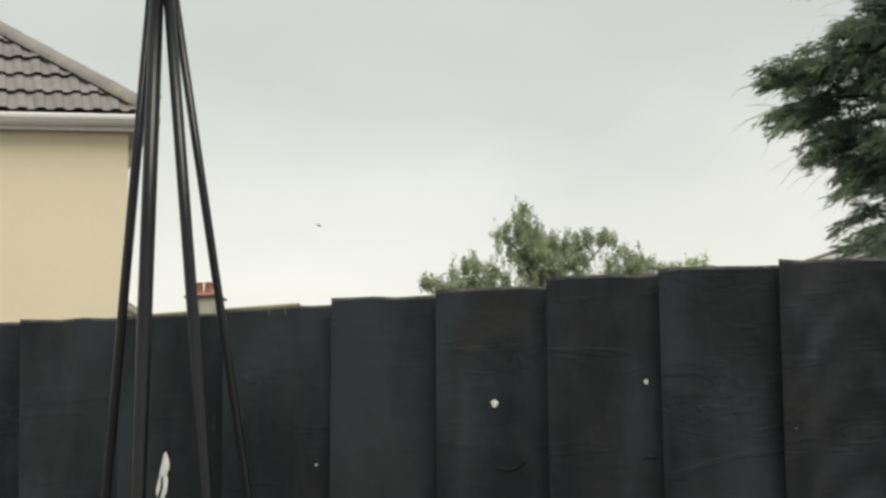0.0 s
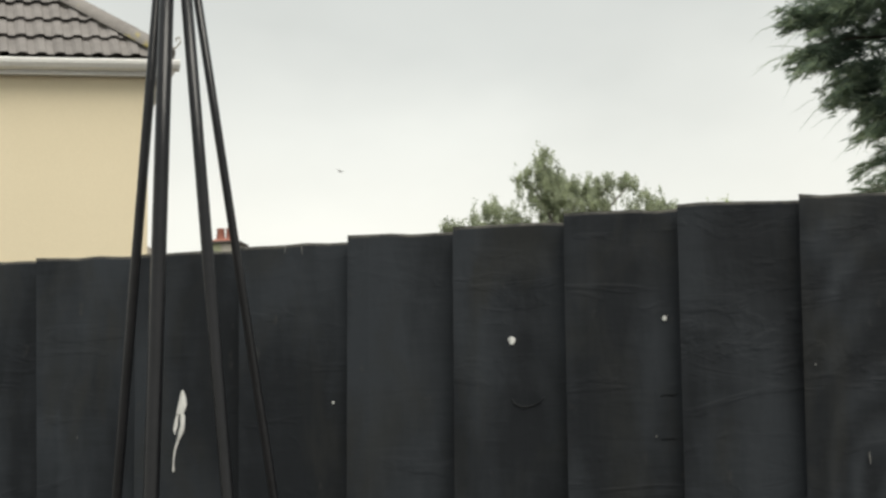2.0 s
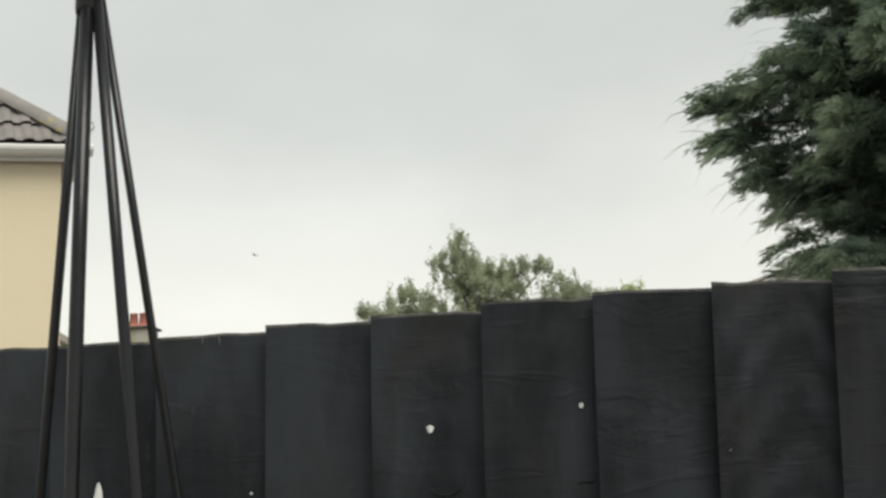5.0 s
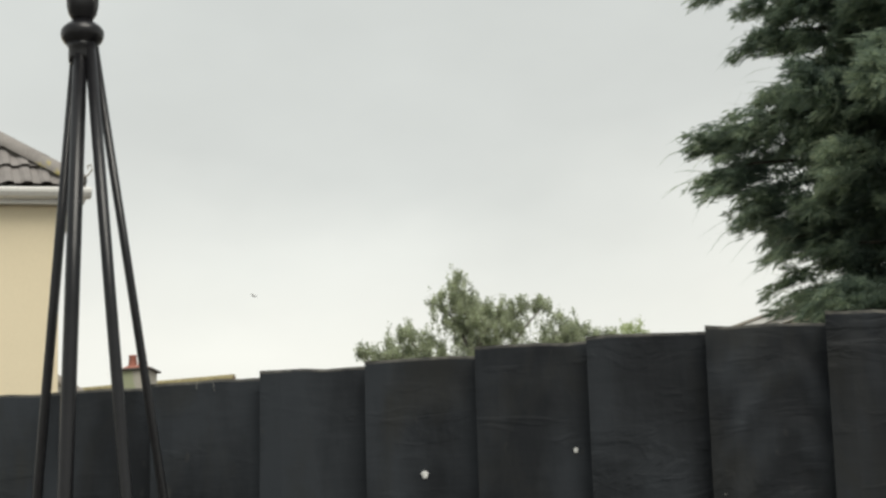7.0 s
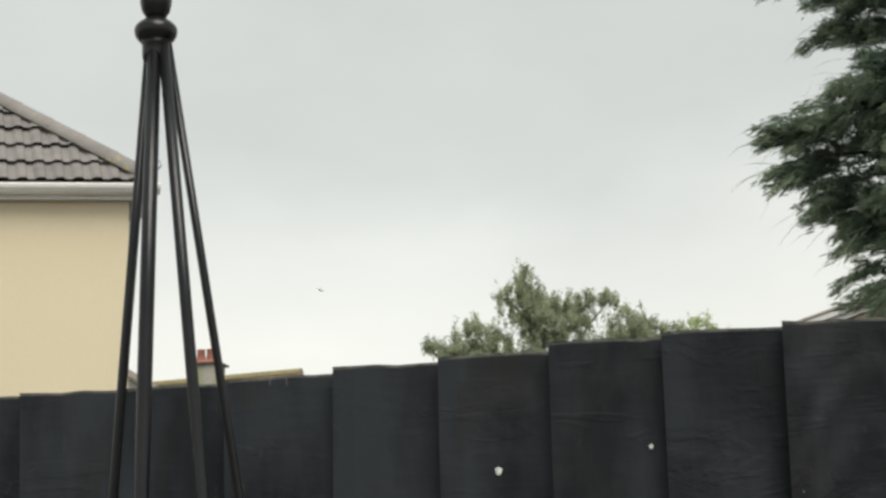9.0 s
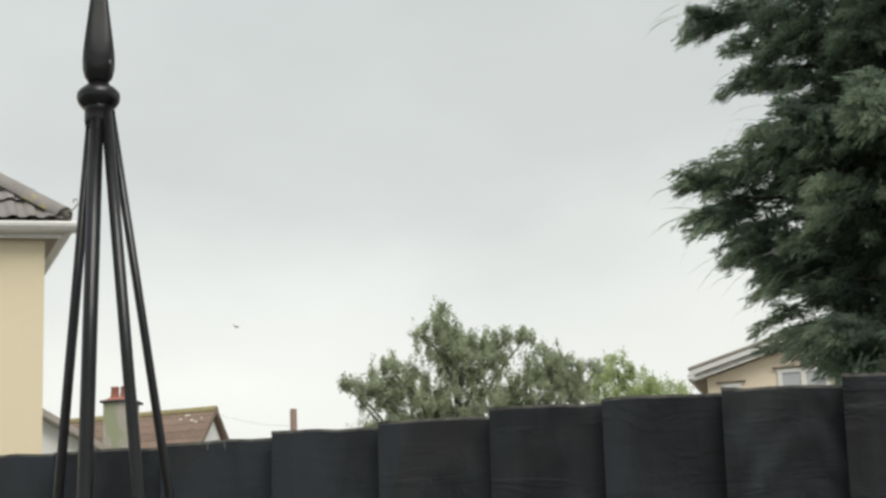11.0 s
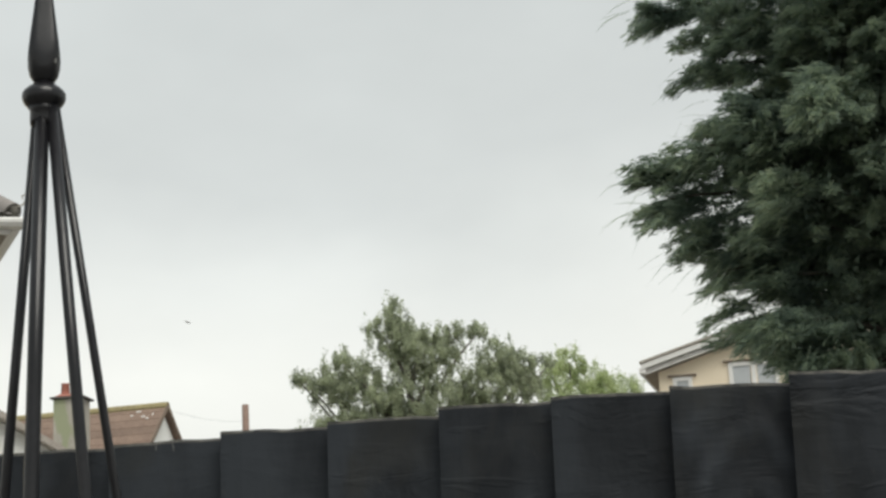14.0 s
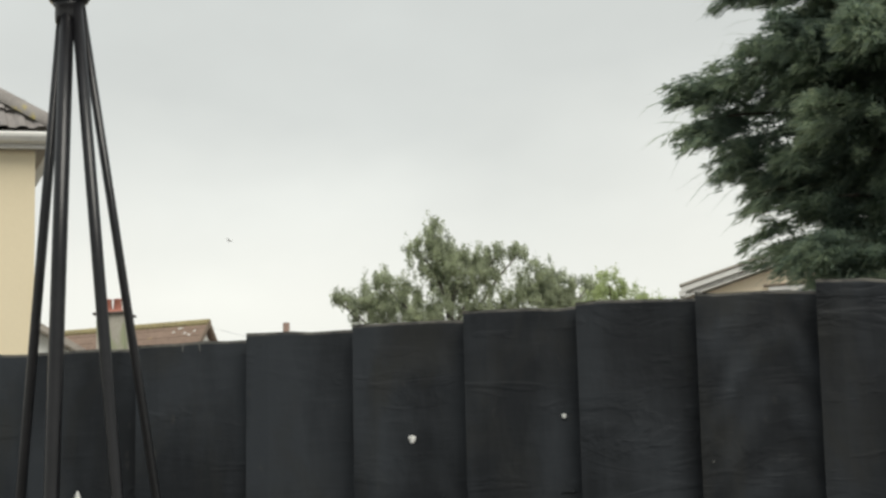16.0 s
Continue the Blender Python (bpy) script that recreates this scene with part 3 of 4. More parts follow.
# the two hip ends of the core under the tiles
for sgn, x0, x1 in ((1, -0.02, -DEEP / 2), (-1, -W + 0.02, -W + DEEP / 2)):
    bm = bmesh.new()
    a = [bm.verts.new(p) for p in ((x0, 0.02, EAVE), (x0, DEEP - 0.02, EAVE), (x1, DEEP - 0.02, EAVE), (x1, 0.02, EAVE), (x1, DEEP / 2, EAVE + DEEP / 2 * math.tan(PITCH) - 0.02))]
    for f in ((0, 1, 4), (1, 2, 4), (3, 0, 4), (0, 3, 2, 1), (2, 3, 4)):
        bm.faces.new([a[i] for i in f])
    part("roof_end", bm, MORTAR, roof)
TILE = finish("tile", pantile(), TILE_GREY)
GAUGE = 0.325
tile_v = np.array([v.co[:] for v in TILE.vertices])
tile_f = [tuple(p.vertices) for p in TILE.polygons]
more_v, more_f = [], []
rnd = random.Random(11)
near = []
hip_cut = []
for face in range(4):
    long_side = face in (0, 2)
    run = W if long_side else DEEP
    spin = (Matrix.Identity(4), pose(0, 0, 0, 0, 0, 90), pose(-W, DEEP, 0, 0, 0, 180), pose(-W, DEEP, 0, 0, 0, -90))[face]
    for c in range(int(DEEP / 2 / math.cos(PITCH) / GAUGE)):
        up = c * GAUGE
        inset = up * math.cos(PITCH)
        for k in range(int(run / 0.295)):
            # along the eave from the corner that is near the origin of that face
            x = (-(k + 1) * 0.295 if face in (0, 2) else k * 0.295)
            lo = min(abs(x), abs(x + 0.295)) if face in (0, 2) else x
            slack = 0.29 if face in (0, 1) else 0.06
            if lo < inset - slack or lo + 0.295 > run - inset + slack:
                continue
            m = spin @ Matrix.Translation((x, 0, EAVE)) @ slope @ Matrix.Translation((0, up - 0.055, 0.004))
            m = m @ pose(0, 0, rnd.uniform(-0.002, 0.003), 0, 0, rnd.uniform(-0.4, 0.4))
            if face in (0, 1) and lo < inset + 0.05:
                # cut along the hip
                cut = pantile()
                cut.transform(m)
                bmesh.ops.bisect_plane(cut, geom=cut.verts[:] + cut.edges[:] + cut.faces[:], plane_co=(0, 0, 0), plane_no=(1, 1, 0), clear_outer=face == 0, clear_inner=face == 1)
                cut.transform(m.inverted())
                if len(cut.faces):
                    hip_cut.append((cut, m))
            elif face == 0 and abs(x) < 4.6 and c < 14:
                near.append(m)
            else:
                mm = np.array(m)
                more_f += [tuple(i + len(more_v) * len(tile_v) for i in f) for f in tile_f]
                more_v.append(tile_v @ mm[:3, :3].T + mm[:3, 3])
for cut, m in hip_cut:
    part("tile", cut, TILE_GREY, roof, m=m)
for m in near[:260]:
    place(new("tile", TILE), roof, m)
stuff = new("tiles", raw_mesh("tiles", np.concatenate(more_v).tolist(), more_f, TILE_GREY))
place(stuff, roof)
tagged(stuff, kind="stuff")


def half_round(length=0.43, r=0.102, thick=0.018):
    n = 20
    bm = bmesh.new()
    rings = []
    for y, s in ((0.0, 1.0), (length, 0.975)):
        for rr in (r * s, r * s - thick):
            rings.append([bm.verts.new((rr * math.cos(math.pi * i / n), y, 0.85 * rr * math.sin(math.pi * i / n) - 0.035)) for i in range(n + 1)])
    for i in range(n):
        bm.faces.new((rings[0][i], rings[0][i + 1], rings[2][i + 1], rings[2][i]))
        bm.faces.new((rings[1][i + 1], rings[1][i], rings[3][i], rings[3][i + 1]))
        bm.faces.new((rings[1][i], rings[1][i + 1], rings[0][i + 1], rings[0][i]))
    return bm


HIP = finish("hip_tile", half_round(), TILE_HIP)
rise = Vector((-1, 1, math.tan(PITCH))).normalized()
side = rise.cross(Vector((0, 0, 1))).normalized()
upv = side.cross(rise)
frame_m = Matrix((( side.x, rise.x, upv.x, 0), (side.y, rise.y, upv.y, 0), (side.z, rise.z, upv.z, 0), (0, 0, 0, 1)))
for k in range(16):
    p = Vector((0.0, 0.0, EAVE + 0.070)) + rise * (-0.04 + 0.41 * k)
    if p.y > DEEP / 2:
        break
    place(new("hip_tile", HIP), roof, Matrix.Translation(p) @ frame_m @ pose(0, 0, 0, rnd.uniform(-0.12, 0.05), 0, rnd.uniform(-0.4, 0.4)))
for k in range(int((W - DEEP) / 0.43) + 1):
    place(new("ridge_tile", HIP), roof, Matrix.Translation((-DEEP / 2 - 0.43 * k, DEEP / 2, EAVE + DEEP / 2 * math.tan(PITCH) + 0.06)) @ pose(0, 0, 0, 0, 0, 90))
part("hip_bed", tube(bmesh.new(), [Vector((0.0, 0.0, EAVE - 0.005)) + rise * s for s in (0.02, 2.0, 4.0, 5.6)], [0.075] * 4, 10), MORTAR, roof)
bm = bmesh.new()
bmesh.ops.create_icosphere(bm, subdivisions=2, radius=0.085)
for v in bm.verts:
    v.co *= 0.8 + 0.35 * noise.noise(v.co * 14)
part("mortar_end", bm, MORTAR, roof, "lumpy mortar at the hip's foot", m=Matrix.Translation((0.0, -0.0, EAVE + 0.055)))
curl = [Vector((0.03, -0.03, EAVE + 0.06)), Vector((0.08, -0.08, EAVE + 0.07)), Vector((0.11, -0.11, EAVE + 0.11)), Vector((0.10, -0.10, EAVE + 0.15)), Vector((0.075, -0.075, EAVE + 0.145)), Vector((0.08, -0.08, EAVE + 0.12))]
part("hip_iron", tube(bmesh.new(), curl, [0.007] * 6, 6), RENDER_GREY, roof, "scrolled metal hip iron")


# the house stands on a skewed plot: its sides run off a little to one hand
SKEW = 0.16
shear = Matrix(((1, -SKEW, 0), (0, 1, 0), (0, 0, 1)))


def sheared(data, turn):
    """Shear a mesh that its objects carry turned by that turn."""
    data.transform((turn.inverted() @ shear @ turn).to_4x4())


for ob in house.children_recursive:
    if ob.data.name.startswith(("tile", "hip_tile")) and not ob.data.name.startswith("tiles"):
        ob.location.x -= SKEW * ob.location.y
        if ob.data.users == 1:
            sheared(ob.data, ob.rotation_euler.to_matrix())
    else:
        for v in ob.data.vertices:
            v.co.x -= SKEW * (v.co.y + ob.location.y)
sheared(TILE, slope.to_3x3())
sheared(HIP, frame_m.to_3x3())


# ---- helpers for the far houses ----
def gabled_house(name, m, half, length, eave, pitch, wall_mat, roof_mat, label, over=0.25, tile_step=0.0, barge=None):
    """Ridge along local x from 0 to -length at y = 0, gable walls at its ends; half: half the depth."""
    h = thing(name, m, label, "house")
    top = eave + half * math.tan(pitch)
    part("wall", prism([(-half, 0.0), (half, 0.0), (half, eave), (0.0, top), (-half, eave)], -length, 0.0, 0), wall_mat, h)
    t = 0.12
    c = math.cos(pitch)
    for sgn in (-1, 1):
        lo = (sgn * (half + over), eave - over * math.tan(pitch) + 0.01)
        hi = (0.0 if sgn < 0 else 0.003, top + 0.01)
        r = part("roof", prism([lo, hi, (hi[0], hi[1] + t / c), (lo[0], lo[1] + t / c)], -length - over, over, 0), roof_mat, h)
        if tile_step:
            n = int((half + over) / c / tile_step)
            for k in range(n):
                f0 = k / n
                y0, z0 = lo[0] + (hi[0] - lo[0]) * f0, lo[1] + (hi[1] - lo[1]) * f0 + t / c
                y1, z1 = lo[0] + (hi[0] - lo[0]) * (k + 1.25) / n, lo[1] + (hi[1] - lo[1]) * (k + 1.25) / n + t / c
                if k == n - 1:
                    y1, z1 = hi[0], hi[1] + t / c
                part("tile_course", prism([(y0, z0 + 0.004), (y0, z0 + 0.026), (y1, z1 + 0.008), (y1, z1 + 0.004)], -length - over - 0.02, over + 0.02, 0), roof_mat, r)
        if barge:
            for x in (over + 0.002, -length - over - 0.032):
                part("bargeboard", prism([(lo[0], lo[1] + 0.05), (hi[0], hi[1] + 0.05), (hi[0], hi[1] + t / c + 0.03), (lo[0], lo[1] + t / c + 0.03)], x, x + 0.03, 0), barge, r)
    part("ridge", tube(bmesh.new(), [(-length - over, 0, top + 0.13), (over + 0.02, 0, top + 0.13)], [0.12, 0.12], 10), MOSS_TILE, h)
    return h


def window_set(parent, m, w, hgt, panes=2):
    """A window lying in the local xz plane, its face to -y: frame, panes and sill."""
    bm = bmesh.new()
    f = 0.07
    box(bm, (-w / 2, -0.03, 0), (-w / 2 + f, 0.05, hgt))
    box(bm, (w / 2 - f, -0.03, 0), (w / 2, 0.05, hgt))
    box(bm, (-w / 2 + f, -0.03, 0), (w / 2 - f, 0.05, f))
    box(bm, (-w / 2 + f, -0.03, hgt - f), (w / 2 - f, 0.05, hgt))
    for k in range(1, panes):
        x = -w / 2 + w * k / panes
        box(bm, (x - 0.04, -0.028, f), (x + 0.04, 0.048, hgt - f))
    win = part("window", bm, WHITE_PVC, parent, m=m)
    for k in range(panes):
        part("pane", boxed((-w / 2 + w * k / panes + 0.06, -0.005, f), (-w / 2 + w * (k + 1) / panes - 0.06, 0.01, hgt - f)), SKY_GLASS, win)
    part("sill", boxed((-w / 2 - 0.05, -0.10, -0.06), (w / 2 + 0.05, 0.0, -0.004), 0.01), WHITE_PVC, win)
    return win


# ---- brown-roofed house with its chimney ----
brown = gabled_house("house", pose(-2.95, 41.85, 0, 0, 0, -22), 3.3, 4.6, 3.58, radians(47), RENDER_WHITE, TILE_BROWN,
                     "white house with mossy brown clay tiled gable roof and chimney", 0.12, 0.27, VERGE_AND_SHADE)


def chimney(parent, m, w, d, h, pots):
    stack = part("chimney", boxed((-w / 2, -d / 2, -h), (w / 2, d / 2, 0.0), 0.01), CHIMNEY_GREY, parent, "stained grey rendered chimney stack", m=m)
    part("cap", boxed((-w / 2 - 0.07, -d / 2 - 0.07, 0.002), (w / 2 + 0.08, d / 2 + 0.08, 0.052), 0.012), DARK_TRIM, stack)
    bm = boxed((-w / 2 + 0.01, -d / 2 + 0.01, 0.054), (w / 2 - 0.01, d / 2 - 0.01, 0.13), 0.012)
    for v in bm.verts:
        if v.co.z > 0.09:
            v.co.x, v.co.y = v.co.x * 0.72, v.co.y * 0.72
    part("flaunching", bm, TERRACOTTA, stack, "sloped terracotta mortar bed")
    for x in pots:
        part("chimney_pot", lathe([(0.10, 0.11), (0.115, 0.12), (0.105, 0.16), (0.088, 0.36), (0.098, 0.37), (0.098, 0.40), (0.07, 0.40), (0.07, 0.3)], 16), TERRACOTTA, stack, "terracotta chimney pot", smooth=True,
             m=Matrix.Translation((x, 0, 0)))
    return stack


stack_at = Vector((-4.80, 38.6, 7.03))
chimney(brown, Matrix.Rotation(radians(22), 4, "Z") @ Matrix.Translation(stack_at - Vector((-2.95, 41.85, 0))) @ pose(0, 0, 0, 0, 0, -10), 0.66, 0.66, 4.6, (-0.15, 0.08))

rnd = random.Random(31)
for k in range(5):
    bm = bmesh.new()
    bmesh.ops.create_icosphere(bm, subdivisions=2, radius=1.0)
    wide, high = rnd.uniform(0.05, 0.11), rnd.uniform(0.03, 0.05)
    for v in bm.verts:
        q = 0.75 + 0.5 * noise.noise(v.co * 1.7 + Vector((k * 3.1, 0, 0)))
        v.co = Vector((v.co.x * wide * q, v.co.y * high * q, v.co.z * 0.018))
    down = rnd.uniform(0.16, 0.42)
    roof_top = 3.58 + 3.3 * math.tan(radians(47)) + 0.13 / math.cos(radians(47)) + 0.02
    part("mortar_patch", bm, RENDER_WHITE, brown, "pale smear of mortar", m=Matrix.Translation((-0.15 - 0.15 * k * rnd.uniform(0.7, 1.0), -down, roof_top - down * math.tan(radians(47)))) @ pose(0, 0, 0, 47, 0, rnd.uniform(-25, 25)))

# ---- white bungalow beyond the cream house ----
gabled_house("bungalow", pose(-5.3, 28.2, 0, 0, 0, -90), 2.6, 7.0, 4.0, radians(32), RENDER_WHITE, TILE_FAR,
             "small white bungalow with pale grey tiled roof and dark verge", 0.2, 0.4, SOFFIT_GREY)

# ---- beige house behind the cypress: low gable, white boards ----
fh = thing("house", pose(6.30, 28.2, 0, 0, 0, -19), "beige rendered house with low white-boarded gable roof", "house")
FP = radians(15.8)
FW, FD = 9.0, 8.0
fe = 5.62
mid = FW / 2
part("wall", prism([(0.25, 0.0), (FW - 0.25, 0.0), (FW - 0.25, fe + 0.07), (mid, fe + 0.07 + (mid - 0.25) * math.tan(FP)), (0.25, fe + 0.07)], 0.25, FD, 1), RENDER_BEIGE, fh)
for sgn in (0, 1):
    x0, x1 = (0.0, mid) if sgn == 0 else (FW, mid + 0.003)
    z0, z1 = fe - 0.04, fe - 0.04 + mid * math.tan(FP)
    r = part("roof", prism([(x0, z0 + 0.06), (x1, z1 + 0.06), (x1, z1 + 0.24), (x0, z0 + 0.24)], 0.03, FD + 0.2, 1), TILE_FAR, fh)
    part("bargeboard", prism([(x0 - 0.02, z0 + 0.145), (x1, z1 + 0.145), (x1, z1 + 0.235), (x0 - 0.02, z0 + 0.235)], -0.01, 0.027, 1), WHITE_PVC, r)
    part("bargeboard", prism([(x0 + 0.02, z0 + 0.05), (x1, z1 + 0.05), (x1, z1 + 0.14), (x0 + 0.02, z0 + 0.14)], 0.03, 0.06, 1), WHITE_PVC, r)
    part("verge_tile", prism([(x0 - 0.04, z0 + 0.243), (x1, z1 + 0.243), (x1, z1 + 0.285), (x0 - 0.04, z0 + 0.285)], -0.03, 0.3, 1), TILE_FAR, r)
    part("gutter", prism([(x0 - 0.06, z0 + 0.08), (x0 + 0.06, z0 + 0.08), (x0 + 0.06, z0 + 0.17), (x0 - 0.06, z0 + 0.17)], 0.0, FD, 1), WHITE_PVC, fh)
for wx, wz, ww, wh in ((0.66, 4.45, 0.34, 1.12), (1.90, 4.45, 0.86, 1.30), (3.9, 4.45, 0.9, 1.30)):
    window_set(fh, Matrix.Translation((wx, 0.245, wz)), ww, wh, 1 if ww < 0.5 else 2)
    # thin dark strip drawn as the reveal's shadow above the window
    part("lintel", boxed((wx - ww / 2 - 0.08, 0.19, wz + wh + 0.003), (wx + ww / 2 + 0.08, 0.26, wz + wh + 0.035), 0.005), VERGE_AND_SHADE, fh)

# ---- timber pole and its cables ----
pole = thing("utility_pole", pose(-1.05, 49.4, 0), "weathered brown timber utility pole with thin cables", "pole")
part("pole", tube(bmesh.new(), [(0, 0, 0), (0, 0, 4), (0, 0, 8.25)], [0.14, 0.12, 0.10], 12), POLE_WOOD, pole, smooth=True)
part("bracket", boxed((-0.02, -0.15, 6.96), (0.26, -0.09, 7.02), 0.01), DARK_TRIM, pole)
cable = new("cable", finish("cable", tube(bmesh.new(), [Vector((-1.13, 49.3, 7.75)).lerp(Vector((-2.72, 41.75, 7.12)), i / 12) - Vector((0, 0, 0.35 * (i / 12) * (1 - i / 12))) for i in range(13)], [0.0025] * 13, 6), WIRE))
tagged(cable, "thin dark cable strung from the timber pole to a roof", "cable")


# ---- trees ----
def leaf_mesh(name, centres, sizes, rnd, mat, droop=0.3, aspect=0.6):
    """Many single leaves as small bent quads, turned at random."""
    n = len(centres)
    a = rnd.normal(size=(n, 3))
    a[:, 2] -= droop * 2
    a /= np.linalg.norm(a, axis=1)[:, None]
    b = np.cross(a, rnd.normal(size=(n, 3)))
    b /= np.linalg.norm(b, axis=1)[:, None]
    s = sizes[:, None]
    p = np.stack([centres - a * s * 0.5, centres + b * s * aspect * 0.5, centres + a * s * 0.5, centres - b * s * aspect * 0.5], 1).reshape(-1, 3)
    f = np.arange(4 * n).reshape(n, 4)
    return raw_mesh(name, p.tolist(), f.tolist(), mat)


def broadleaf(m, trunk_h, lobes, count, leaf, label, bark, leaf_mat, seed, fork):
    """lobes: (x, y, z, rx, ry, rz) in the tree's own space; leaves sit in hanging clumps inside the lobes, each lobe on its own limb."""
    rnd = np.random.default_rng(seed)
    tree = thing("tree", m, label, "tree")
    pts = [Vector((0.06 * math.sin(3 * i), 0.05 * math.cos(2 * i), trunk_h * i / 8)) for i in range(9)]
    part("trunk", tube(bmesh.new(), pts, [0.17 * (1 - 0.07 * i) for i in range(9)], 10), bark, tree, smooth=True)
    total = sum(q[3] * q[5] * q[4] for q in lobes)
    allc, alls = [], []
    for x, y, z, rx, ry, rz in lobes:
        start = Vector((0, 0, min(trunk_h * 0.98, max(fork, z - 1.5 * max(0.5, math.hypot(x, y))))))
        end = Vector((x, y, z))
        bend = [start.lerp(end, i / 6) + Vector((0, 0, 0.25 * math.sin(math.pi * i / 6))) for i in range(7)]
        part("limb", tube(bmesh.new(), bend, [0.045 - 0.0055 * i for i in range(7)], 7), bark, tree, smooth=True)
        n = max(6, int(count * (rx * ry * rz / total) ** 0.75 / 40))
        for _ in range(n):
            d = rnd.normal(size=3)
            stray = rnd.uniform() < 0.3
            d *= (rnd.uniform(1.0, 1.3) if stray else rnd.uniform(0.2, 0.92) ** 0.5) / np.linalg.norm(d)
            c = np.array([x, y, z]) + d * [rx, ry, rz]
            k = int(rnd.integers(14, 34)) if stray else int(rnd.integers(70, 130))
            wide, hang = rnd.uniform(0.07, 0.15) * (0.7 if stray else 1.0), rnd.uniform(0.10, 0.25)
            q = rnd.normal(size=(k, 3))
            q *= (rnd.uniform(0, 1, k) ** 0.4 / np.linalg.norm(q, axis=1))[:, None]
            q[:, :2] *= (0.82 + 0.18 * q[:, 2])[:, None]
            allc.append(c + q * [wide, wide, hang])
            alls.append(rnd.uniform(0.6, 1.2, k) * leaf)
    crown = new("crown", leaf_mesh("crown", np.concatenate(allc), np.concatenate(alls), rnd, leaf_mat))
    place(crown, tree)
    tagged(crown, kind="stuff")
    return tree


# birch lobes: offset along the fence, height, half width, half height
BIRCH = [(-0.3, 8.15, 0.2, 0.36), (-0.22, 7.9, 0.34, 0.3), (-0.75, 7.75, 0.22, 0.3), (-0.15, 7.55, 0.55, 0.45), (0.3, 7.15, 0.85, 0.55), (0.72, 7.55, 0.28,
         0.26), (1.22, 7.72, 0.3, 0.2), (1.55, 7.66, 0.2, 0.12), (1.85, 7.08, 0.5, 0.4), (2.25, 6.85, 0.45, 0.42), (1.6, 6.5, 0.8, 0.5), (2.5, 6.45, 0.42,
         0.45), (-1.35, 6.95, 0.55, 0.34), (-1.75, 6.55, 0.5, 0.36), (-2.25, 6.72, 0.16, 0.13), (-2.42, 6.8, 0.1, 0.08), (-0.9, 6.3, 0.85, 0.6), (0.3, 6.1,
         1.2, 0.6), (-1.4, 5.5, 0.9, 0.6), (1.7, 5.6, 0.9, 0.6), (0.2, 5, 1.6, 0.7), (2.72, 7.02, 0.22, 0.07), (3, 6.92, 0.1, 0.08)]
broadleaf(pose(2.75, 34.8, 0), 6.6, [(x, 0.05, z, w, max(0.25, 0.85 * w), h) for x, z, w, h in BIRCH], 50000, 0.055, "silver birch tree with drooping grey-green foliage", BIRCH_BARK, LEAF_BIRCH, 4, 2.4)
LIME = [(0.0, 0, 6.95, 0.45, 0.5, 0.30), (-0.45, 0, 6.6, 0.5, 0.5, 0.35), (0.45, 0, 6.55, 0.5, 0.5, 0.4), (1.0, 0, 6.25, 0.5, 0.5, 0.35), (1.45, 0, 6.15, 0.3, 0.4, 0.35),
        (0.2, 0, 6.0, 1.0, 0.8, 0.5), (1.0, 0, 5.5, 0.9, 0.8, 0.5), (-0.3, 0, 5.3, 0.9, 0.8, 0.6)]
broadleaf(pose(6.95, 39.0, 0), 5.4, [(a, b, c + 0.62, d, e, f) for a, b, c, d, e, f in LIME], 17000, 0.055, "young tree with fresh yellow-green leaves", BARK, LEAF_LIME, 8, 2.2)


def ribbons(base, way, length, width, rnd, sag):
    """Thin tapered blades that bend downwards: a quad and a tip each. Returns corner points of the quads and of the tips."""
    n = len(base)
    lat = np.cross(way, rnd.normal(size=(n, 3)))
    lat /= np.linalg.norm(lat, axis=1)[:, None]
    half, l = lat * width[:, None], length[:, None]
    low = np.array([0, 0, -1.0]) * (sag * length)[:, None]
    mid = base + way * l * 0.55 + low * 0.3
    tip = base + way * l + low
    return np.stack([base - half * 0.7, base + half * 0.7, mid + half, mid - half], 1), np.stack([mid - half, mid + half, tip], 1)


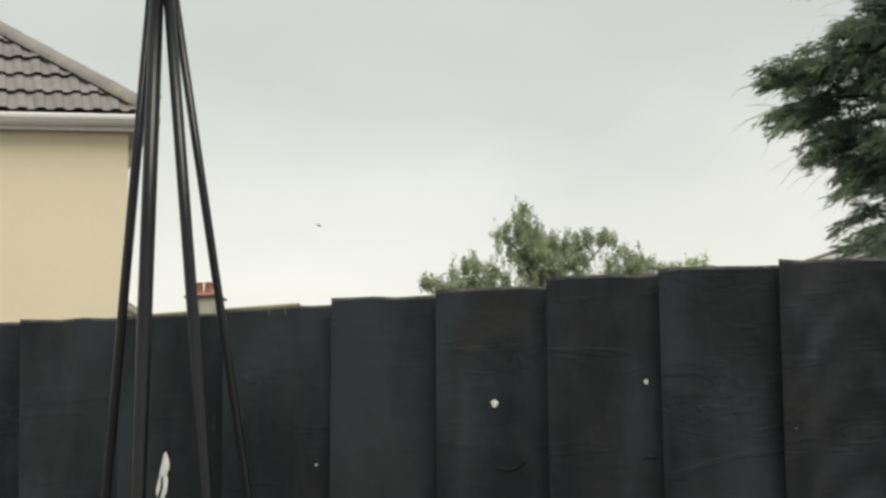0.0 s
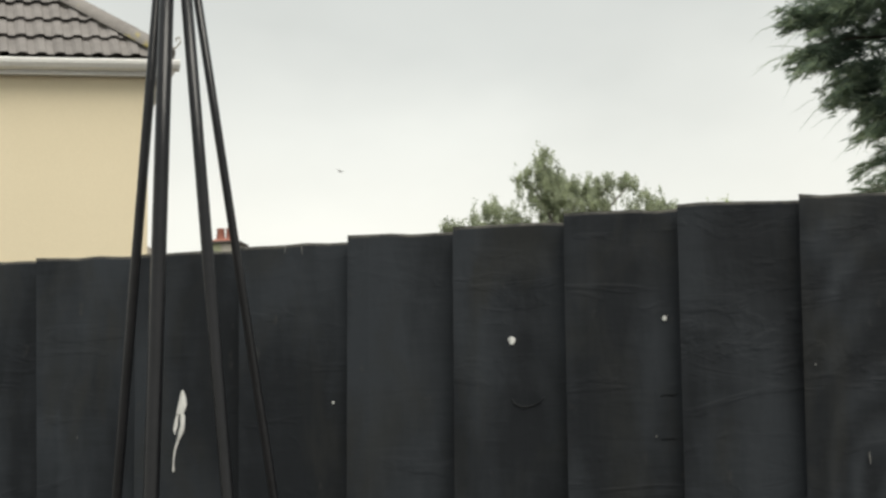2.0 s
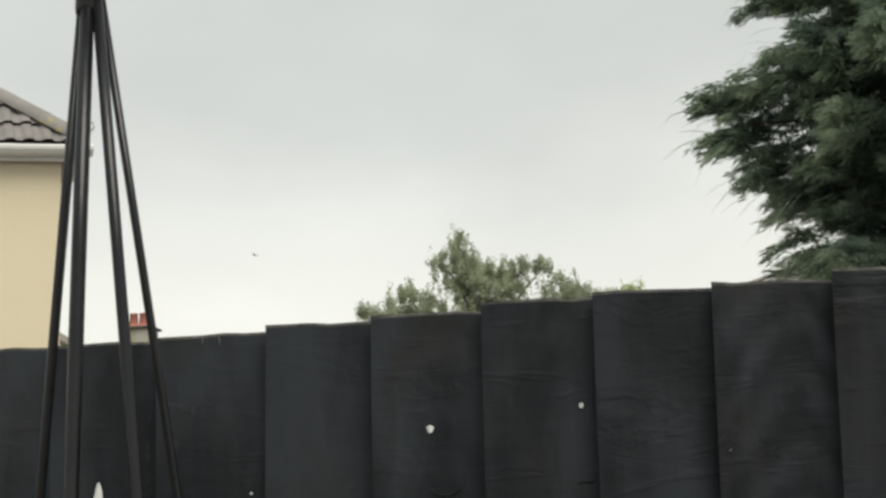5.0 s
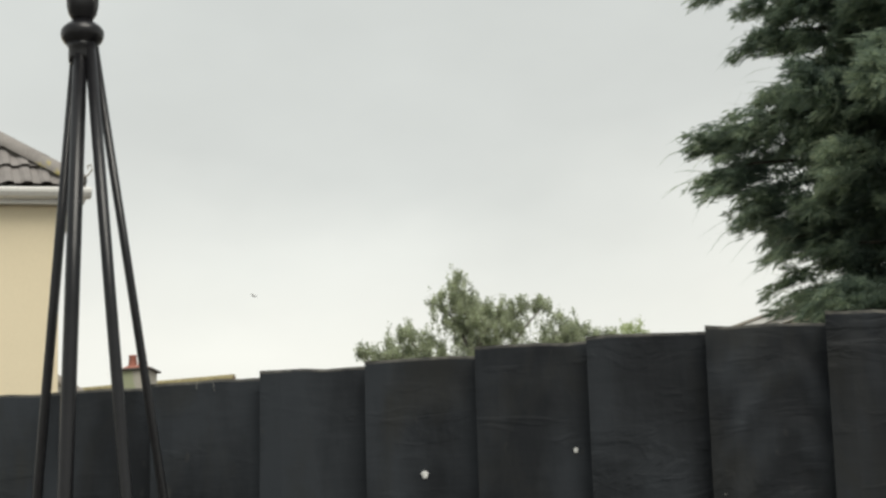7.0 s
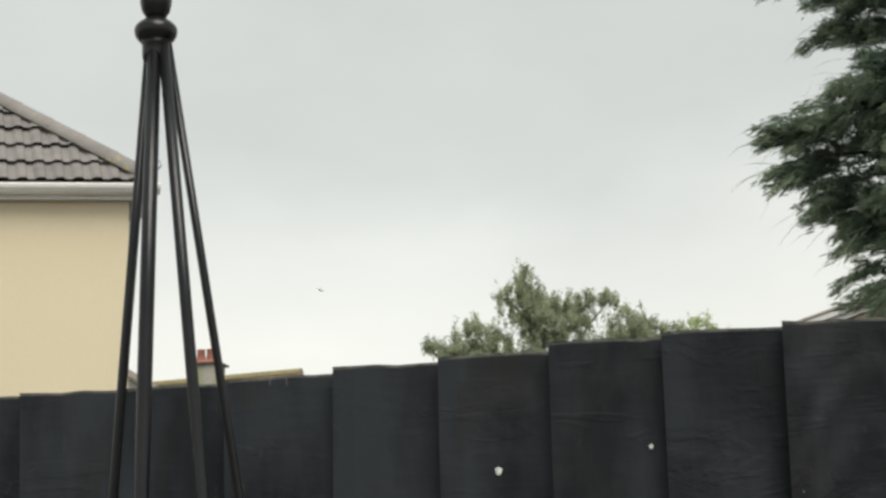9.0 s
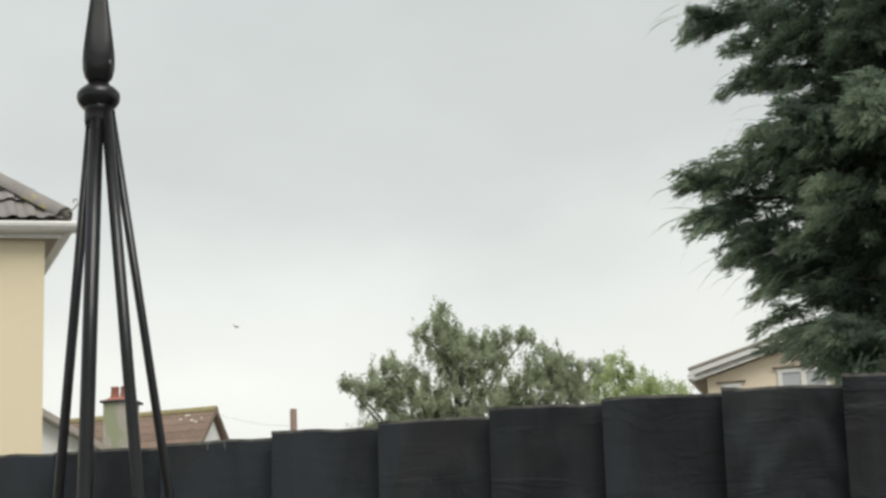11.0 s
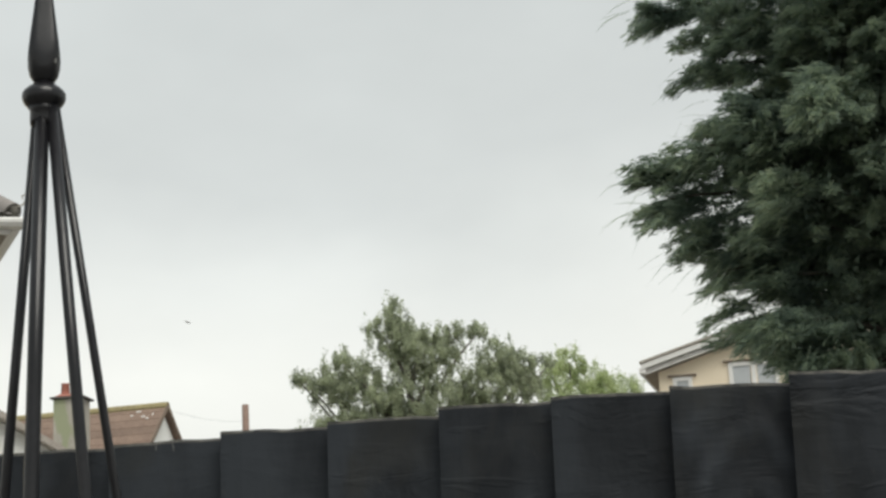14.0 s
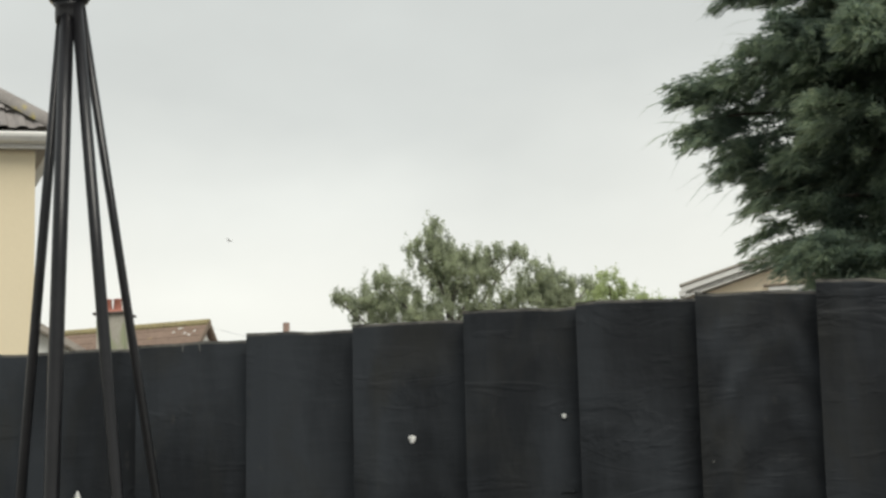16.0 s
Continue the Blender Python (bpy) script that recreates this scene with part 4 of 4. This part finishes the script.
def cypress(m, height, label, seed, keys, reach_at, boughs):
    """A dense cypress: a straight trunk, boughs that run out and lift, each clad in feathery plumes that nod at their ends."""
    rnd = np.random.default_rng(seed)
    tree = thing("tree", m, label, "tree")
    part("trunk", tube(bmesh.new(), [(0, 0, height * i / 8) for i in range(9)], [0.20 * (1 - 0.11 * i) for i in range(9)], 10), BARK, tree, smooth=True)
    limbs = bmesh.new()
    quads, tris, quad_kind, tri_kind = [], [], [], []
    paths = [(np.array(tip, float), fat, 1.0) for tip, fat in keys]
    for k in range(34):
        a = math.radians(-140 + 96 * ((k * 0.618) % 1.0))
        r = rnd.uniform(1.48, 1.92)
        paths.append((np.array([r * math.cos(a), r * math.sin(a), 3.40 + 2.3 * (k + 0.5) / 34]), 0.85, 0.8))
    for k in range(8):
        a = math.radians(-120 + 80 * ((k * 0.618 + 0.2) % 1.0))
        r = rnd.uniform(0.40, 0.60)
        paths.append((np.array([r * math.cos(a), r * math.sin(a), 1.85 + 0.75 * (k + 0.5) / 8]), 0.8, 0.7))
    for k in range(26):
        a = k * 2.39996
        r = rnd.uniform(0.40, 0.62)
        paths.append((np.array([r * math.cos(a), r * math.sin(a), 1.6 + 1.9 * (k + 0.5) / 26]), 1.2, 0.6))
    for k in range(boughs):
        z = 0.7 + (height - 0.9) * ((k + 0.5) / boughs)
        a = k * 2.39996 + rnd.uniform(-0.3, 0.3)
        r = reach_at(z, a) * rnd.uniform(0.80, 1.0)
        paths.append((np.array([r * math.cos(a), r * math.sin(a), z]), 0.9, 0.7))
    for tip, fat, fine in paths:
        length = float(np.hypot(tip[0], tip[1]))
        tip = tip * np.array([1 - 0.20 / length, 1 - 0.20 / length, 1])
        root = np.array([0, 0, max(0.3, tip[2] - 0.10 * length)])
        mid = root * 0.45 + tip * 0.55 + np.array([0, 0, 0.15 * length])
        us = np.linspace(0, 1, 9)
        curve = [(1 - u) ** 2 * root + 2 * u * (1 - u) * mid + u * u * tip for u in us]
        tube(limbs, [Vector(c) for c in curve], [float(0.026 * (1 - 0.95 * u) + 0.002) for u in us], 5)
        out = (tip - root) / np.linalg.norm(tip - root)
        sidev = np.cross(out, [0, 0, 1.0])
        sidev /= np.linalg.norm(sidev)
        # plumes along the bough
        nt = int(fat * 50 * max(0.6, length / 1.8))
        ut = np.append(1 - 0.80 * rnd.uniform(0, 1, nt - 4) ** 1.2, (0.84, 0.90, 0.95, 1.0))
        ct = (1 - ut)[:, None] ** 2 * root + (2 * ut * (1 - ut))[:, None] * mid + (ut * ut)[:, None] * tip
        wide = 0.60 * fat * np.minimum(1.0, (1.0 - ut) * 1.9) * length / 1.8
        offt = rnd.uniform(-1, 1, nt)
        ct = ct + sidev * (offt * wide)[:, None] + np.array([0, 0, 1.0]) * (rnd.normal(size=nt) * 0.045 - 0.32 * np.abs(offt) * wide)[:, None]
        head = out + sidev * (offt * 0.75)[:, None] + np.array([0, 0, 1.0]) * rnd.uniform(-0.30, 0.22, nt)[:, None]
        head /= np.linalg.norm(head, axis=1)[:, None]
        flat = np.cross(head, np.array([0, 0, 1.0]) + rnd.normal(size=(nt, 3)) * 0.45)
        flat /= np.linalg.norm(flat, axis=1)[:, None]
        plume = rnd.uniform(0.17, 0.30, nt)
        each = int(118 * fine)
        n = nt * each
        h, f, c0, pl = head.repeat(each, 0), flat.repeat(each, 0), ct.repeat(each, 0), plume.repeat(each)
        s = rnd.uniform(0, 1, n) ** 0.9
        nod = rnd.uniform(0.08, 0.42, nt).repeat(each)
        down = np.array([0, 0, -1.0])
        base = c0 + h * ((s - 0.45) * pl)[:, None] + down * (nod * s * s * pl)[:, None] + rnd.normal(size=(n, 3)) * 0.014
        tangent = h + down * (1.5 * nod * s)[:, None]
        tangent /= np.linalg.norm(tangent, axis=1)[:, None]
        ang = rnd.choice((-1.0, 1.0), n) * (0.72 - 0.40 * s) * rnd.uniform(0.5, 1.3, n)
        way = tangent * np.cos(ang)[:, None] + f * np.sin(ang)[:, None] + rnd.normal(size=(n, 3)) * 0.12
        way /= np.linalg.norm(way, axis=1)[:, None]
        ln = (0.086 - 0.036 * s) * rnd.uniform(0.6, 1.3, n)
        young = ((s > 0.45) & (rnd.uniform(0, 1, n) < 0.6)).astype(int)
        q, t3 = ribbons(base, way, ln, rnd.uniform(0.0021, 0.0036, n), rnd, rnd.uniform(0.05, 0.35, n))
        quads.append(q), tris.append(t3), quad_kind.append(young), tri_kind.append(young)
        # short side shoots on every blade
        for sgn in (-1, 1):
            at = base + way * (ln * rnd.uniform(0.2, 0.6, n))[:, None]
            w2 = way * 0.85 + f * (sgn * 0.55) + rnd.normal(size=(n, 3)) * 0.15
            w2 /= np.linalg.norm(w2, axis=1)[:, None]
            lat = np.cross(w2, rnd.normal(size=(n, 3)))
            lat *= (0.0024 / np.linalg.norm(lat, axis=1))[:, None]
            tris.append(np.stack([at - lat, at + lat, at + w2 * (0.42 * ln)[:, None] + down * 0.006], 1))
            tri_kind.append(young)
        # a few long loose wisps at the end of the bough
        k = 9
        c = tip + rnd.normal(size=(k, 3)) * 0.06
        w2 = out + rnd.normal(size=(k, 3)) * 0.35 + down * 0.25
        w2 /= np.linalg.norm(w2, axis=1)[:, None]
        q, t3 = ribbons(c, w2, rnd.uniform(0.12, 0.26, k), np.full(k, 0.0016), rnd, rnd.uniform(0.1, 0.5, k))
        quads.append(q), tris.append(t3), quad_kind.append(np.ones(k, int)), tri_kind.append(np.ones(k, int))
        # older inner foliage: short broad scraps behind the plumes
        inner = ut < 0.84
        k = int(inner.sum()) * 36
        c = ct[inner].repeat(36, 0) - head[inner].repeat(36, 0) * rnd.uniform(0.02, 0.20, k)[:, None] + rnd.normal(size=(k, 3)) * 0.045
        d1 = rnd.normal(size=(k, 3)) + out
        d1 *= (rnd.uniform(0.014, 0.028, k) / np.linalg.norm(d1, axis=1))[:, None]
        d2 = np.cross(d1, rnd.normal(size=(k, 3)))
        d2 *= (rnd.uniform(0.005, 0.010, k) / np.linalg.norm(d2, axis=1))[:, None]
        quads.append(np.stack([c - d1, c + d2, c + d1, c - d2], 1))
        quad_kind.append(np.zeros(k, int))
    # dense dead and shaded twigs round the trunk
    k = 60000
    z = rnd.uniform(1.6, 5.6, k)
    a = rnd.uniform(0, math.tau, k)
    r = np.array([0.72 * reach_at(zz, aa) for zz, aa in zip(z, a)]) * np.sqrt(rnd.uniform(0.05, 1.0, k))
    c = np.stack([r * np.cos(a), r * np.sin(a), z], 1)
    d1 = rnd.normal(size=(k, 3))
    d1 *= (rnd.uniform(0.020, 0.045, k) / np.linalg.norm(d1, axis=1))[:, None]
    d2 = np.cross(d1, rnd.normal(size=(k, 3)))
    d2 *= (rnd.uniform(0.010, 0.018, k) / np.linalg.norm(d2, axis=1))[:, None]
    quads.append(np.stack([c - d1, c + d2, c + d1, c - d2], 1))
    quad_kind.append(np.zeros(k, int))
    part("limb", limbs, BARK, tree, smooth=True, kind="stuff")
    quads, tris = np.concatenate(quads), np.concatenate(tris)
    P = np.concatenate([quads.reshape(-1, 3), tris.reshape(-1, 3)])
    me = bpy.data.meshes.new("crown")
    nq, n3 = len(quads), len(tris)
    me.vertices.add(len(P))
    me.vertices.foreach_set("co", P.ravel())
    me.loops.add(len(P))
    me.loops.foreach_set("vertex_index", np.arange(len(P)))
    me.polygons.add(nq + n3)
    me.polygons.foreach_set("loop_start", np.concatenate([np.arange(nq) * 4, 4 * nq + np.arange(n3) * 3]))
    me.update(calc_edges=True)
    me.materials.append(LEAF_CYPRESS)
    me.materials.append(LEAF_TIP)
    me.polygons.foreach_set("material_index", np.concatenate(quad_kind + tri_kind))
    crown = new("crown", me)
    place(crown, tree)
    tagged(crown, kind="stuff")
    return tree


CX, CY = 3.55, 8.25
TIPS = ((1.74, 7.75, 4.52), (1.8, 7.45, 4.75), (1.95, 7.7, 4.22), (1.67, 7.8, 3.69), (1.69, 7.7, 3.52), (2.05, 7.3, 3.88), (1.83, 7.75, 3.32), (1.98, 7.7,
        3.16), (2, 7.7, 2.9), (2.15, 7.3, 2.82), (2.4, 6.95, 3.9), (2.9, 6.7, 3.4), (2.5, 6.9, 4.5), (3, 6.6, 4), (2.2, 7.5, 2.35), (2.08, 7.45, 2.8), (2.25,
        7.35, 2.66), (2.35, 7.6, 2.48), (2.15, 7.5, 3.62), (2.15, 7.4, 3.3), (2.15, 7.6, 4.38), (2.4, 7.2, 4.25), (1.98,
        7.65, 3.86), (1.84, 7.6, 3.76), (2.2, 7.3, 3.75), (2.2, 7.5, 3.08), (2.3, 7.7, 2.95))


def reach(z, a):
    """How far the crown reaches at a height and in a direction: fullest at mid height, less to the side facing the beige house."""
    r = 1.75 * min(1.0, 0.55 + 0.22 * z) * min(1.0, max(0.12, (6.7 - z) / 2.6))
    towards = math.cos(a - math.pi)
    r *= 0.62 if z < 3.25 else 1.0
    if z < 3.25 and math.sin(a) < -0.2:
        r *= 0.6
    if 2.65 < z < 3.4:
        r *= 0.70
    if 3.4 < z < 3.75 and towards > 0.3:
        r *= 0.75
    return r * (1 - 0.20 * max(0.0, towards))


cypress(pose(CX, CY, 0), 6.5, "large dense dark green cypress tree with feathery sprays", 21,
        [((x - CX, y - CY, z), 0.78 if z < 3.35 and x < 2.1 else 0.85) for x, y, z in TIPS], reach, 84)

# ---- tiny craft high in the cloudy sky ----
drone = thing("drone", pose(-3.3, 60.0, 12.8, 8, 20, 25) @ Matrix.Scale(0.8, 4), "tiny distant grey drone hovering in the cloudy sky", "drone")
part("body", lathe([(0.02, -0.05), (0.08, -0.035), (0.10, 0.0), (0.07, 0.035), (0.02, 0.05)], 14), SPECK, drone)
for k in range(4):
    a = math.radians(45 + 90 * k)
    arm = part("arm", tube(bmesh.new(), [(0.06 * math.cos(a), 0.06 * math.sin(a), 0), (0.16 * math.cos(a), 0.16 * math.sin(a), 0.01)], [0.014, 0.011], 6), SPECK, drone)
    part("rotor", boxed((0.16 * math.cos(a) - 0.07, 0.16 * math.sin(a) - 0.008, 0.022), (0.16 * math.cos(a) + 0.07, 0.16 * math.sin(a) + 0.008, 0.028)), SPECK, arm)
